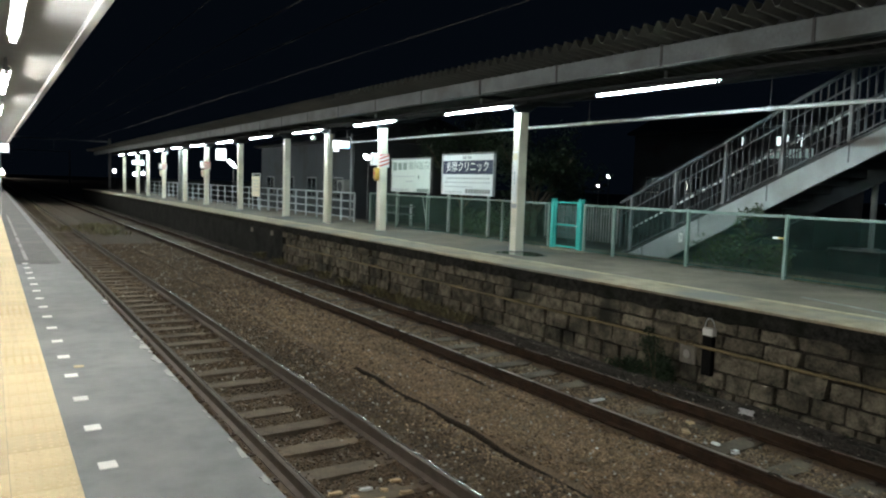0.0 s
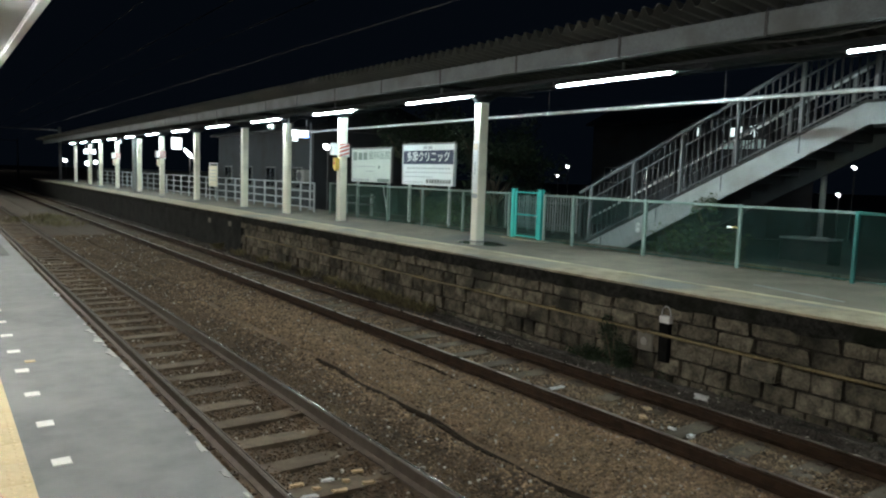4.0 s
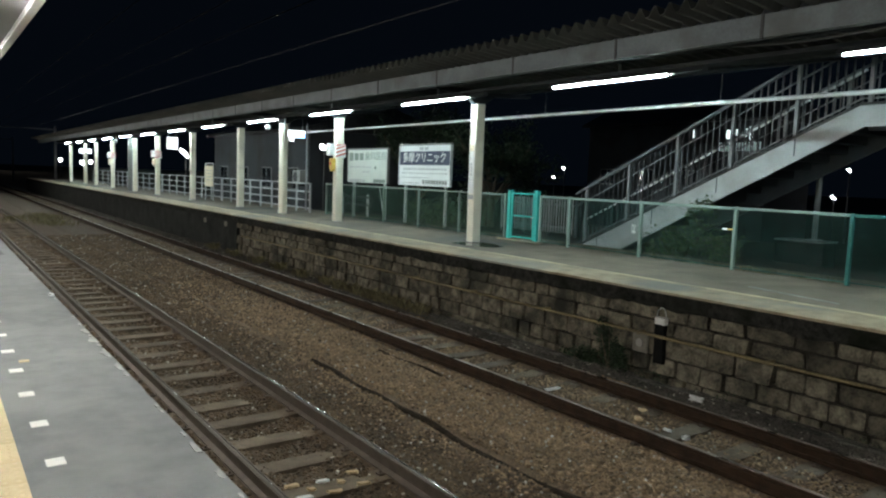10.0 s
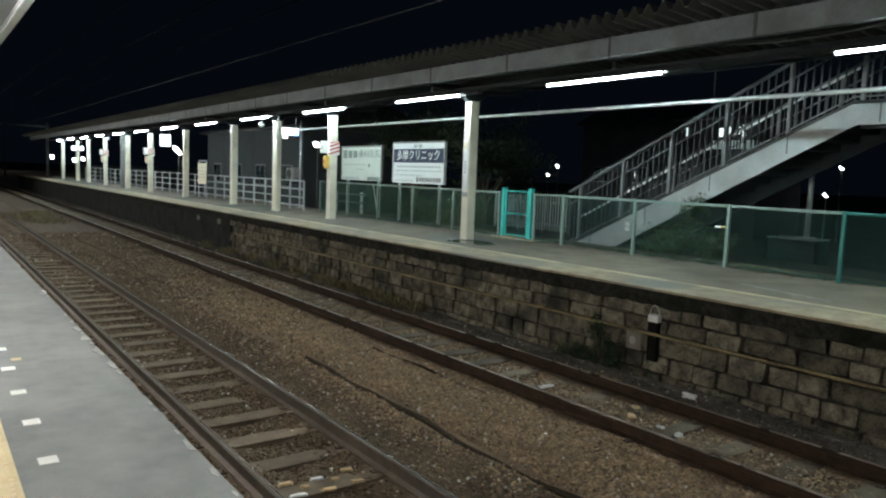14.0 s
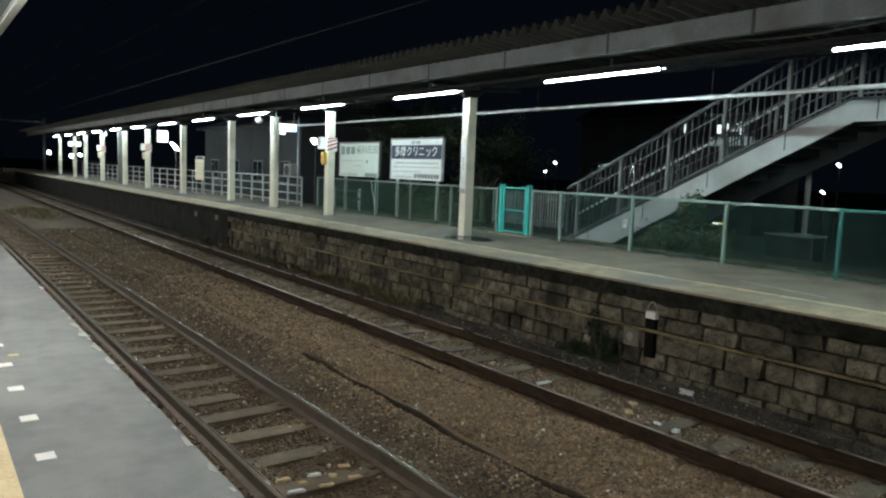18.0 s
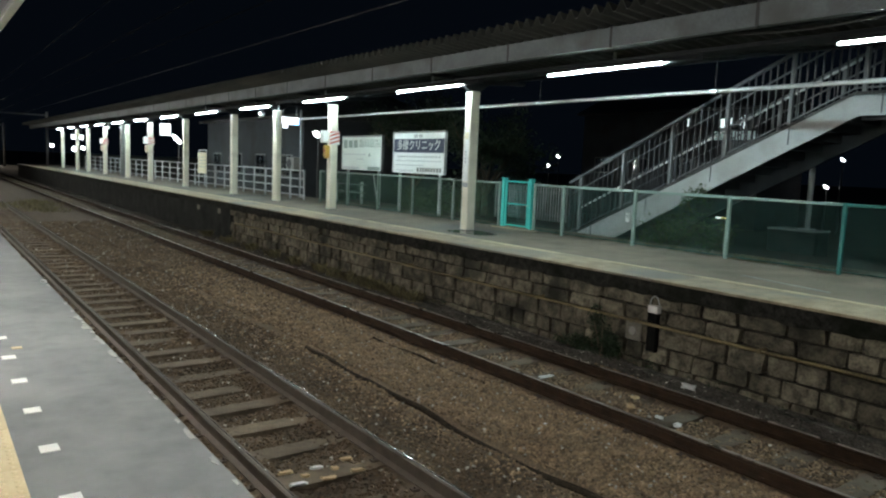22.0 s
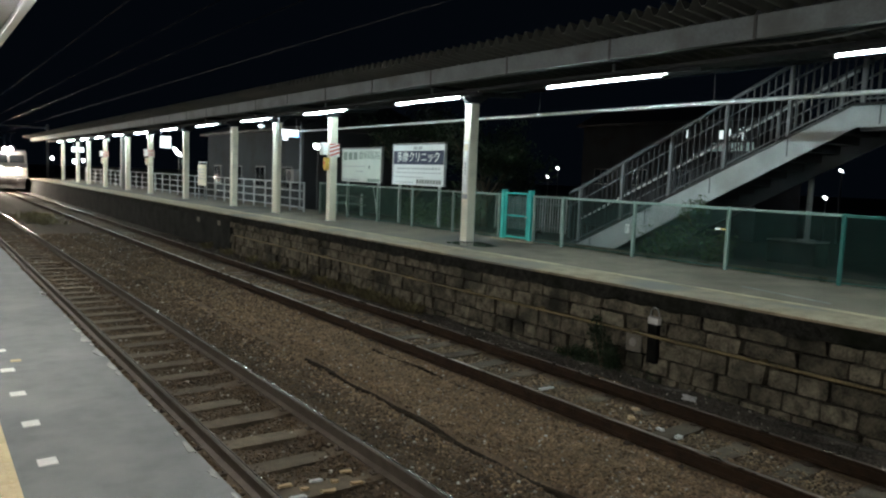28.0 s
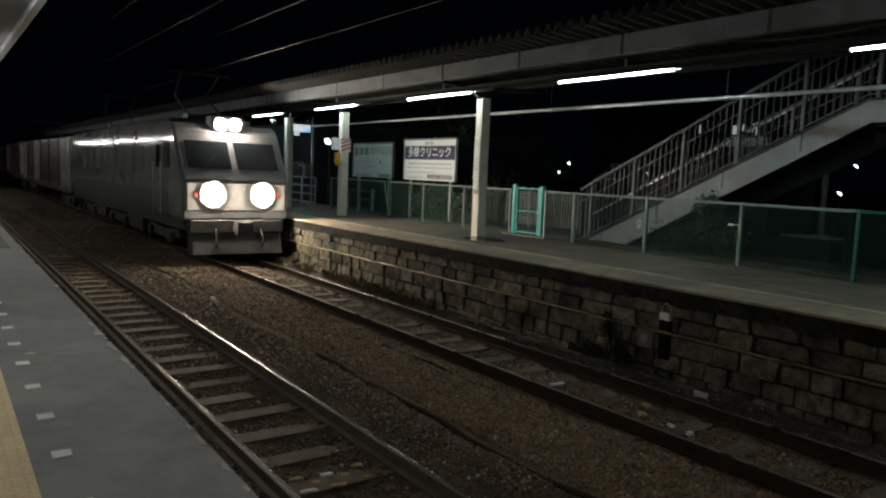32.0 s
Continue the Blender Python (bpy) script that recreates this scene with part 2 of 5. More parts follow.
M_GRASS = surface("dry_grass", (0.075, 0.066, 0.032), (0.18, 0.155, 0.08), 0.8, scale=3, fine=30, bump=0.0, islands=0.4)
M_BARK = surface("brown_bark", (0.06, 0.045, 0.03), (0.12, 0.09, 0.06), 0.9, scale=8, fine=50, bump=0.5)
M_WATER = surface("wet_patch", (0.025, 0.025, 0.024), (0.04, 0.04, 0.038), 0.05, scale=2, fine=30, bump=0.02, rough_var=0.04)
M_HOUSE = surface("house_render", (0.028, 0.031, 0.034), (0.046, 0.05, 0.054), 0.9, scale=1, fine=40, bump=0.2, stain=(0.03, 0.028, 0.026))
M_PAPER = surface("crumpled_white_litter", (0.6, 0.62, 0.62), (0.8, 0.82, 0.82), 0.6, scale=20, fine=90, bump=0.4)
M_LITTER = surface("brown_litter", (0.42, 0.29, 0.15), (0.62, 0.47, 0.28), 0.7, scale=20, fine=90, bump=0.4)
M_LOCO = surface("grey_locomotive_paint", (0.17, 0.175, 0.185), (0.25, 0.255, 0.26), 0.09, scale=1.5, fine=20, bump=0.0, rough_var=0.03, stain=(0.14, 0.14, 0.14))
M_LOCOWHITE = surface("pale_locomotive_paint", (0.3, 0.3, 0.29), (0.42, 0.415, 0.4), 0.25, scale=1.5, fine=20, bump=0.02)
M_CONTAINER = surface("maroon_container_paint", (0.055, 0.03, 0.032), (0.085, 0.045, 0.047), 0.4, scale=1.5, fine=30, bump=0.1, stain=(0.07, 0.035, 0.03))
M_GLASS = glass("dark_glass")
M_TUBE = glow("tube_light", (0.72, 0.96, 1.0), TUBE_FAR)
M_TUBE_NEAR = glow("near_tube_light", (1.0, 0.97, 0.90), TUBE_NEAR)
M_HEAD = glow("headlight_glow", (1.0, 0.86, 0.70), HEADLIGHT)
M_LAMP = glow("distant_lamp_glow", (0.92, 0.97, 1.0), 14.0)
M_LED = glow("lit_sign_face", (0.88, 0.95, 1.0), 2.6)
M_LEDDIM = glow("lit_window_pane", (0.8, 0.95, 0.95), 1.4)
M_LEDFAINT = glow("curtained_window_pane", (0.75, 0.95, 0.92), 0.14)
M_AMBER = glow("lit_yellow_strip", (1.0, 0.8, 0.3), 0.5)
M_LEDBLUE = glow("lit_blue_sign", (0.25, 0.5, 1.0), 4.0)


# ---- building helpers ----
def box(bm, x0, x1, y0, y1, z0, z1, m=None):
    made = bmesh.ops.create_cube(bm, size=1.0)["verts"]
    t = Matrix.Translation(((x0 + x1) / 2, (y0 + y1) / 2, (z0 + z1) / 2)) @ Matrix.Diagonal((x1 - x0, y1 - y0, z1 - z0, 1))
    bmesh.ops.transform(bm, matrix=(m @ t) if m else t, verts=made)
    return made


def bar(bm, a, b, r, seg=8, r2=None):
    """A round bar from a to b."""
    a, b = Vector(a), Vector(b)
    m = Matrix.Translation((a + b) / 2) @ (b - a).to_track_quat("Z", "Y").to_matrix().to_4x4()
    return bmesh.ops.create_cone(bm, cap_ends=True, segments=seg, radius1=r, radius2=r if r2 is None else r2, depth=(b - a).length, matrix=m)["verts"]


def flat(bm, a, b, w, d):
    """A rectangular bar from a to b, w wide across x, d deep."""
    a, b = Vector(a), Vector(b)
    v = (b - a).normalized()
    side = Vector((1, 0, 0)) if abs(v.x) < 0.9 else Vector((0, 1, 0))
    up = v.cross(side).normalized()
    m = Matrix((side, up, v)).transposed().to_4x4()
    m.translation = (a + b) / 2
    return box(bm, -w / 2, w / 2, -d / 2, d / 2, -(b - a).length / 2, (b - a).length / 2, m)


def bevel(bm, w=0.01, seg=1):
    bmesh.ops.bevel(bm, geom=bm.edges[:], offset=w, segments=seg, affect="EDGES", clamp_overlap=True)
    return bm


def to_mesh(name, bm, material, smooth=False):
    me = bpy.data.meshes.new(name)
    bmesh.ops.recalc_face_normals(bm, faces=bm.faces[:])
    bm.to_mesh(me)
    bm.free()
    me.materials.append(material)
    if smooth:
        me.polygons.foreach_set("use_smooth", [True] * len(me.polygons))
    return me


def part(name, bm, material, parent, label="", smooth=False):
    ob = new(name, to_mesh(name, bm, material, smooth))
    ob.parent = parent
    return tagged(ob, label)


def thing(name, at, label, category, group="", kind=""):
    ob = new(name)
    ob.empty_display_size = 0.1
    ob.location = at
    return tagged(ob, label, category, group, kind)


def solo(name, bm, material, label, category="", group="", kind="", at=(0, 0, 0), smooth=False):
    ob = new(name, to_mesh(name, bm, material, smooth))
    ob.location = at
    return tagged(ob, label, category, group, kind)


def piece(name, me, parent, at, rz=0.0, scale=(1, 1, 1)):
    ob = new(name, me)
    ob.parent = parent
    ob.location, ob.rotation_euler, ob.scale = at, (0, 0, rz), scale
    return ob


def cube(x0, x1, y0, y1, z0, z1, b=0.0):
    bm = bmesh.new()
    box(bm, x0, x1, y0, y1, z0, z1)
    return bevel(bm, b) if b else bm


def tube(pts, r, seg=8):
    """One closed round tube along a path."""
    bm = bmesh.new()
    pts = [Vector(p) for p in pts]
    rings = []
    for i, p in enumerate(pts):
        d = (pts[min(i + 1, len(pts) - 1)] - pts[max(i - 1, 0)]).normalized()
        side = d.cross(Vector((0, 0, 1)) if abs(d.z) < 0.9 else Vector((1, 0, 0))).normalized()
        up = side.cross(d)
        rings.append([bm.verts.new(p + r * (math.cos(k / seg * 6.2832) * side + math.sin(k / seg * 6.2832) * up)) for k in range(seg)])
    for a, b in zip(rings, rings[1:]):
        for k in range(seg):
            bm.faces.new((a[k], a[(k + 1) % seg], b[(k + 1) % seg], b[k]))
    bm.faces.new(rings[0]), bm.faces.new(rings[-1])
    return bm


def prism(points, axis, a, b):
    """A closed outline drawn out along an axis ('x' or 'y') from a to b."""
    bm = bmesh.new()
    put = (lambda p, s: (s, p[0], p[1])) if axis == "x" else (lambda p, s: (p[0], s, p[1]))
    v0 = [bm.verts.new(put(p, a)) for p in points]
    v1 = [bm.verts.new(put(p, b)) for p in points]
    n = len(points)
    bm.faces.new(v0), bm.faces.new(v1)
    for i in range(n):
        bm.faces.new((v0[i], v0[(i + 1) % n], v1[(i + 1) % n], v1[i]))
    return bm


# ---- ground and track bed ----
def ground():
    bm = bmesh.new()
    xs = [-900, -60, -4, 1.0, 9, 14, 60, 900]
    ys = [-300, -20, 0, 40, 90, 200, 600, 1500]
    grid = [[bm.verts.new((x, y, -0.5)) for y in ys] for x in xs]
    for i in range(len(xs) - 1):
        for j in range(len(ys) - 1):
            bm.faces.new((grid[i][j], grid[i + 1][j], grid[i + 1][j + 1], grid[i][j + 1]))
    solo("ground", bm, M_EARTH, "dark bare earth around the station", "ground", kind="structure")
    # uneven ballast sheet across both tracks
    bm = bmesh.new()
    xs = np.arange(1.3, 8.25, 0.115)
    ys = np.concatenate([np.arange(-40, -3, 2.0), np.arange(-3, 22, 0.14), np.arange(22, 60, 0.6), np.arange(60, 600, 12)])
    rows = []
    for x in xs:
        row = []
        for y in ys:
            z = bed_height(x, y)
            row.append(bm.verts.new((x, y, z)))
        rows.append(row)
    for i in range(len(xs) - 1):
        for j in range(len(ys) - 1):
            bm.faces.new((rows[i][j], rows[i + 1][j], rows[i + 1][j + 1], rows[i][j + 1]))
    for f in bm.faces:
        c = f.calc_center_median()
        # slot 2: grey grit beyond x 7.5 with the wall's shade in its colour
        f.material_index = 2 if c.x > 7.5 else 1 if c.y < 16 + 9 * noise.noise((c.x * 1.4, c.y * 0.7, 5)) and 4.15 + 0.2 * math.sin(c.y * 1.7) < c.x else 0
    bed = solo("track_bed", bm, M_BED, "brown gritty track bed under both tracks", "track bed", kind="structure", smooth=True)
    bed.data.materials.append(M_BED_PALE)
    bed.data.materials.append(M_BED_WALLFOOT)


def bed_height(x, y):
    """Height of the uneven ballast surface."""
    z = BED + 0.03 * noise.noise((x * 1.3, y * 1.3, 0)) + 0.016 * noise.noise((x * 6, y * 6, 3))
    z += 0.02 * math.exp(-((x - 4.85) / 0.7) ** 2) - 0.028 * math.exp(-((x - RAIL_NEAR + 0.06) / 0.28) ** 4)
    if abs(x - 4.42 - 0.04 * math.sin(y * 0.9)) < 0.09:
        z -= 0.05
    return z - (0.028 if abs(x - RAIL_FAR) < 0.5 else 0.0)


def ballast():
    rng = np.random.default_rng(5)
    n = 205000
    x = rng.uniform(1.4, 8.1, n)
    y = 1.8 + 28.4 * rng.random(n) ** 1.4
    size = rng.uniform(0.006, 0.0155, n) * (1 + 0.05 * np.maximum(0, y - 8))
    clear = np.ones(n, bool)
    for c in (RAIL_NEAR, RAIL_FAR):
        for s in (-0.566, 0.566):
            clear &= abs(x - c - s) > 0.075
    # the sleepers of the near track are swept fairly clean
    along = np.abs((y - 1.385 + 0.326) % 0.652 - 0.326)
    clear &= (abs(x - RAIL_NEAR) > 0.5) | (along > 0.075 + 0.03 * np.sin(x * 7 + y * 5)) | (rng.random(n) < 0.24 + 0.3 * np.clip(np.sin(x * 3.1 + y * 2.3) + np.sin(y * 5.7 - x * 2), 0, 1))
    along = np.abs((y - 1.375 + 0.326) % 0.652 - 0.326)
    clear &= (abs(x - RAIL_FAR) > 0.5) | (along > 0.085 + 0.03 * np.sin(x * 7 + y * 5)) | (rng.random(n) < 0.72)
    clear &= (abs(x - 4.42 - 0.04 * np.sin(y * 0.9)) > 0.055) | (rng.random(n) < 0.5) | (y > 10.5)
    clear &= (abs(x - 5.59) > 0.03) | (y < 7.0) | (y > 9.0) | (rng.random(n) < 0.25)
    x, y, size = x[clear], y[clear], size[clear]
    n = len(x)
    z = np.array([bed_height(p, q) for p, q in zip(x.tolist(), y.tolist())]) + rng.uniform(-0.003, 0.012, n)
    corner = np.array([(i, j, k) for i in (-1, 1) for j in (-1, 1) for k in (-1, 1)], float)
    v = corner[None] * (1 + rng.uniform(-0.45, 0.25, (n, 8, 3)))
    v *= (size[:, None] * rng.uniform(0.65, 1.25, (n, 3)))[:, None, :]
    a, b = rng.uniform(0, 6.28, n), rng.uniform(-0.6, 0.6, n)
    ca, sa, cb, sb = np.cos(a), np.sin(a), np.cos(b), np.sin(b)
    vx, vy, vz = v[..., 0], v[..., 1], v[..., 2] * 0.8
    vy, vz = vy * cb[:, None] - vz * sb[:, None], vy * sb[:, None] + vz * cb[:, None]
    vx, vy = vx * ca[:, None] - vy * sa[:, None], vx * sa[:, None] + vy * ca[:, None]
    verts = np.stack([vx + x[:, None], vy + y[:, None], vz + z[:, None]], -1).reshape(-1, 3)
    quad = np.array([(0, 1, 3, 2), (4, 6, 7, 5), (0, 4, 5, 1), (2, 3, 7, 6), (1, 5, 7, 3)])
    faces = (quad[None] + 8 * np.arange(n)[:, None, None]).reshape(-1, 4)
    me = bpy.data.meshes.new("ballast_stones")
    me.from_pydata(verts.tolist(), [], faces.tolist())
    me.materials.append(M_BALLAST)
    me.materials.append(M_BALLAST_RUSTY)
    me.materials.append(M_BALLAST_WALLFOOT)
    me.materials.append(M_PEBBLE)
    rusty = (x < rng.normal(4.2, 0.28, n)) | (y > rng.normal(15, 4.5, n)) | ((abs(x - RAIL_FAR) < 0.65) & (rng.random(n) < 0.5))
    # stones beyond x 7.5 take the grey that includes the wall-foot shade
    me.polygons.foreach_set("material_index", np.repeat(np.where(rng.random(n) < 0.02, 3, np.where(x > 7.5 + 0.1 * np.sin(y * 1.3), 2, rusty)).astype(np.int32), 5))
    tagged(new("ballast_stones", me), "rusty brown crushed-stone ballast between the rails", "ballast", kind="stuff")


def rail_bm(y0, y1):
    half = [(0.06, 0.0), (0.06, 0.011), (0.012, 0.028), (0.009, 0.1), (0.0325, 0.115), (0.0325, 0.143)]
    pts = half + [(-x, z) for x, z in reversed(half)]
    return prism([(x, z - 0.147) for x, z in pts], "y", y0, y1)


def track(name, cx, side_mat, top_mat, sleeper_z, first, label):
    tr = thing(name, (cx, 0, 0), label, "railway track", kind="structure")
    for s in (-0.566, 0.566):
        bm = rail_bm(-12, 600)
        bmesh.ops.translate(bm, vec=(s, 0, 0), verts=bm.verts)
        r = part("rail", bm, side_mat, tr, "rust-brown steel rail")
        arc = [(s + dx, z) for dx, z in ((0.022, -0.0045), (0.019, 0.0), (0.01, 0.001), (0.0, 0.0013), (-0.01, 0.001), (-0.019, 0.0), (-0.022, -0.0045))]
        part("rail_head", prism(arc, "y", -12, 600), M_RAILWORN if top_mat == M_RAILTOP else top_mat, r, "worn running surface of the rail")
        if top_mat == M_RAILTOP or s > 0:
            wide = 0.0105 if s > 0 and top_mat == M_RAILTOP else 0.004 if top_mat == M_RAILTOP else 0.0022
            strip = [(s + 0.009 + dx * wide, z) for dx, z in ((1.0, 0.0002), (0.98, 0.0028), (0.5, 0.0036), (0.0, 0.0039), (-0.5, 0.0036), (-0.98, 0.0026), (-1.0, 0.0))]
            part("polished_strip", prism(strip, "y", -12, 600), M_RAILTOP, r, "narrow polished strip on the rail head")
    pts = [(-1.0, -0.06), (-0.70, -0.04), (-0.64, 0.0), (-0.45, 0.0), (-0.35, -0.012), (0.35, -0.012), (0.45, 0.0), (0.64, 0.0), (0.70, -0.04), (1.0, -0.06), (1.0, -0.16), (-1.0, -0.16)]
    bm = prism(pts, "y", -0.12, 0.12)
    bevel(bm, 0.015)
    me = to_mesh("sleeper", bm, M_SLEEPER)
    bm = bmesh.new()
    for s in (-0.566, 0.566):
        for side in (-0.1, 0.1):
            box(bm, s + side - 0.03, s + side + 0.03, -0.03, 0.03, 0.0, 0.018)
            bar(bm, (s + side, 0, 0.017), (s + side, 0, 0.036), 0.011, 6)
    clip = to_mesh("fastening", bm, M_RUSTNEAR)
    y = first - 0.652 * 18
    while y < 92:
        sl = piece("sleeper", me, tr, (0, y, sleeper_z + 0.016 * noise.noise((cx, y * 2.7, 0))), rz=0.04 * noise.noise((y * 3.1, cx, 4)))
        if 1 < y < 24:
            piece("fastening", clip, sl, (0, 0, 0))
        y += 0.652


# ---- platforms ----
def near_platform():
    pl = thing("platform_near", (0, 0, 0), "grey asphalt station platform with a worn concrete edge", "platform", kind="structure")
    part("slab", cube(-9, EDGE_NEAR - 0.158, -40, 13.96, 0.62, TOP_NEAR), M_ASPHALT, pl)
    # darker asphalt from the joint at y 14 onwards
    part("slab", cube(-9, EDGE_NEAR - 0.158, 13.99, 120, 0.62, TOP_NEAR), M_ASPHALT_DARK, pl, "darker asphalt")
    part("slab_joint", cube(-9, EDGE_NEAR - 0.16, 13.96, 13.99, 0.62, TOP_NEAR - 0.012), M_BLACK, pl, "dark joint across the platform")
    bm = bmesh.new()
    ys = np.arange(-2, 40, 0.11)
    rng = random.Random(4)
    inner, outer, low = [], [], []
    for y in ys:
        chip = max(0, noise.noise((y * 1.9, 3, 0)) - 0.15) * 0.055 + 0.006 * rng.random()
        inner.append(bm.verts.new((EDGE_NEAR - 0.158, y, TOP_NEAR)))
        outer.append(bm.verts.new((EDGE_NEAR - chip, y, TOP_NEAR - chip * 0.12)))
        low.append(bm.verts.new((EDGE_NEAR - chip * 0.7, y, 0.74)))
    for i in range(len(ys) - 1):
        bm.faces.new((inner[i], outer[i], outer[i + 1], inner[i + 1]))
        bm.faces.new((outer[i], low[i], low[i + 1], outer[i + 1]))
    part("edge", bm, M_ASPHALT, pl, "chipped platform edge")
    part("edge_run", cube(EDGE_NEAR - 0.158, EDGE_NEAR, 39.9, 120, 0.62, TOP_NEAR), M_ASPHALT, pl)
    part("edge_run", cube(EDGE_NEAR - 0.158, EDGE_NEAR, -40, -2.0, 0.62, TOP_NEAR), M_ASPHALT, pl)
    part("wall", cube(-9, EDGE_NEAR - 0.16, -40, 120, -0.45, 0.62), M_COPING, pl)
    # worn pale patches along the edge, ragged, each a thin raised scab
    rng = random.Random(8)
    for y, r in ((3.2, 0.02), (3.5, 0.03), (3.9, 0.045), (4.15, 0.02), (4.62, 0.018), (4.75, 0.02), (5.6, 0.03), (5.84, 0.06), (6.3, 0.055), (6.45, 0.02), (6.62, 0.025), (6.86, 0.065), (7.05, 0.03), (7.27, 0.06), (7.6, 0.025), (8.0, 0.02), (9.2, 0.03)):
        bm = bmesh.new()
        n = 13
        pts = [(min(EDGE_NEAR - 0.012, EDGE_NEAR - 0.022 + 0.8 * r * rng.uniform(0.5, 1.3) * math.cos(i / n * 6.283)), y + 2.2 * r * rng.uniform(0.6, 1.2) * math.sin(i / n * 6.283)) for i in range(n)]
        top = [bm.verts.new((a, b, TOP_NEAR + 0.004)) for a, b in pts]
        bm.faces.new(top)
        ring = [bm.verts.new((a, b, TOP_NEAR - 0.004)) for a, b in pts]
        for i in range(n):
            bm.faces.new((top[i], ring[i], ring[(i + 1) % n], top[(i + 1) % n]))
        part("worn_spot", bm, M_CHIP, pl, "worn pale concrete spot")
    # white squares painted along the edge
    sq = to_mesh("white_square", cube(-0.045, 0.045, -0.052, 0.052, 0, 0.004), M_WHITE)
    for i in range(-20, 19):
        piece("white_square", sq, pl, (0.512, 2.07 + 0.665 * i, TOP_NEAR + 0.0005))
    for y0, y1 in ((14.6, 16.9), (17.1, 19.8), (20.3, 24.0), (24.2, 30.0)):
        part("faded_line", cube(0.52, 0.58, y0, y1, TOP_NEAR, TOP_NEAR + 0.004), M_FADED, pl, "faded pale painted line")
    # small odds and ends near the edge
    part("yellow_mark", cube(0.555, 0.625, 6.30, 6.37, TOP_NEAR, TOP_NEAR + 0.004), M_YELLOWLINE, pl, "small faded yellow mark")
    # tactile paving
    tile = to_mesh("tactile_tile", cube(-0.1492, 0.1492, -0.1492, 0.1492, 0, 0.006, 0.001), M_YELLOW)
    for i in range(-36, 110):
        for x in (0.215, -0.085):
            piece("tactile_tile", tile, pl, (x, 1.0 + 0.3 * i, TOP_NEAR + 0.0005))
    bm = bmesh.new()
    for i in range(-9, 45):
        for a in range(-2, 3):
            for b in range(-2, 3):
                bmesh.ops.create_cone(bm, cap_ends=True, segments=6, radius1=0.015, radius2=0.009, depth=0.004, matrix=Matrix.Translation((0.215 + a * 0.058, 1.0 + 0.3 * i + b * 0.058, TOP_NEAR + 0.0083)))
    tagged(part("tactile_dots", bm, M_YELLOW, pl), kind="stuff")


def tube_lamp(name, mat, housing, hooded):
    lamp = thing(name, (0, 0, 0), "lit twin fluorescent tube fitting under the platform canopy", "ceiling light", "tube lights along the canopy")
    # trough sides and reflector added to keep tube light off the upper stairs
    if hooded:
        bm = prism([(-0.09, 0.0), (-0.04, 0.075), (0.04, 0.075), (0.09, 0.0), (0.084, 0.0), (0.037, 0.069), (-0.037, 0.069), (-0.084, 0.0)], "y", -1.95, 1.35)
        part("reflector", prism([(-0.081, 0.002), (-0.036, 0.068), (0.036, 0.068), (0.081, 0.002), (0.078, 0.002), (0.034, 0.064), (-0.034, 0.064), (-0.078, 0.002)], "y", -1.34, 1.34), M_REFLECTOR, lamp, "added white reflector trough")
    else:
        bm = prism([(-0.05, 0.03), (-0.035, 0.075), (0.035, 0.075), (0.05, 0.03)], "y", -1.35, 1.35)
    part("housing", bm, housing, lamp, "slim grey lamp housing")
    for s in (-0.648, 0.648):
        bm = bmesh.new()
        bar(bm, (0, s - 0.63, 0), (0, s + 0.63, 0), 0.0205, 10)
        part("tube", bm, mat, lamp, "lit white tube", smooth=True)
    for s in (-1.295, 0.0, 1.295):
        part("socket", cube(-0.025, 0.025, s - 0.012, s + 0.012, -0.03, 0.063), M_WHITE, lamp)
    return lamp


def near_canopy():
    ca = thing("canopy_near", (0, 0, 0), "low grey canopy over the near platform", "canopy", kind="structure")
    part("roof_sheet", cube(-6, 0.80, -30, 68, 3.934, 3.97), M_BEAM, ca)
    part("gutter", cube(0.80, 0.886, -30, 68, 3.874, 3.977, 0.01), M_BEAM, ca)
    for cy in (-20, -13, -6, 3, 14, 24, 34, 44, 54, 64):
        part("post", cube(-3.6, -3.4, cy - 0.1, cy + 0.1, TOP_NEAR, 3.934), M_CREAM, ca)
    lamp = tube_lamp("tube_light", M_TUBE_NEAR, M_GALV, False)
    lamp.location = (0.215, 6.55, 3.70)
    part("hanger", cube(-0.015, 0.015, -1.0, -0.97, 0.07, 0.236), M_GALV, lamp)
    part("hanger", cube(-0.015, 0.015, 0.97, 1.0, 0.07, 0.236), M_GALV, lamp)
    tagged(lamp, group="tube lights over the near platform")
    for i in range(-1, 12):
        if i:
            copy_thing(lamp, pose(0.215, 6.55 + 5.25 * i, 3.70))


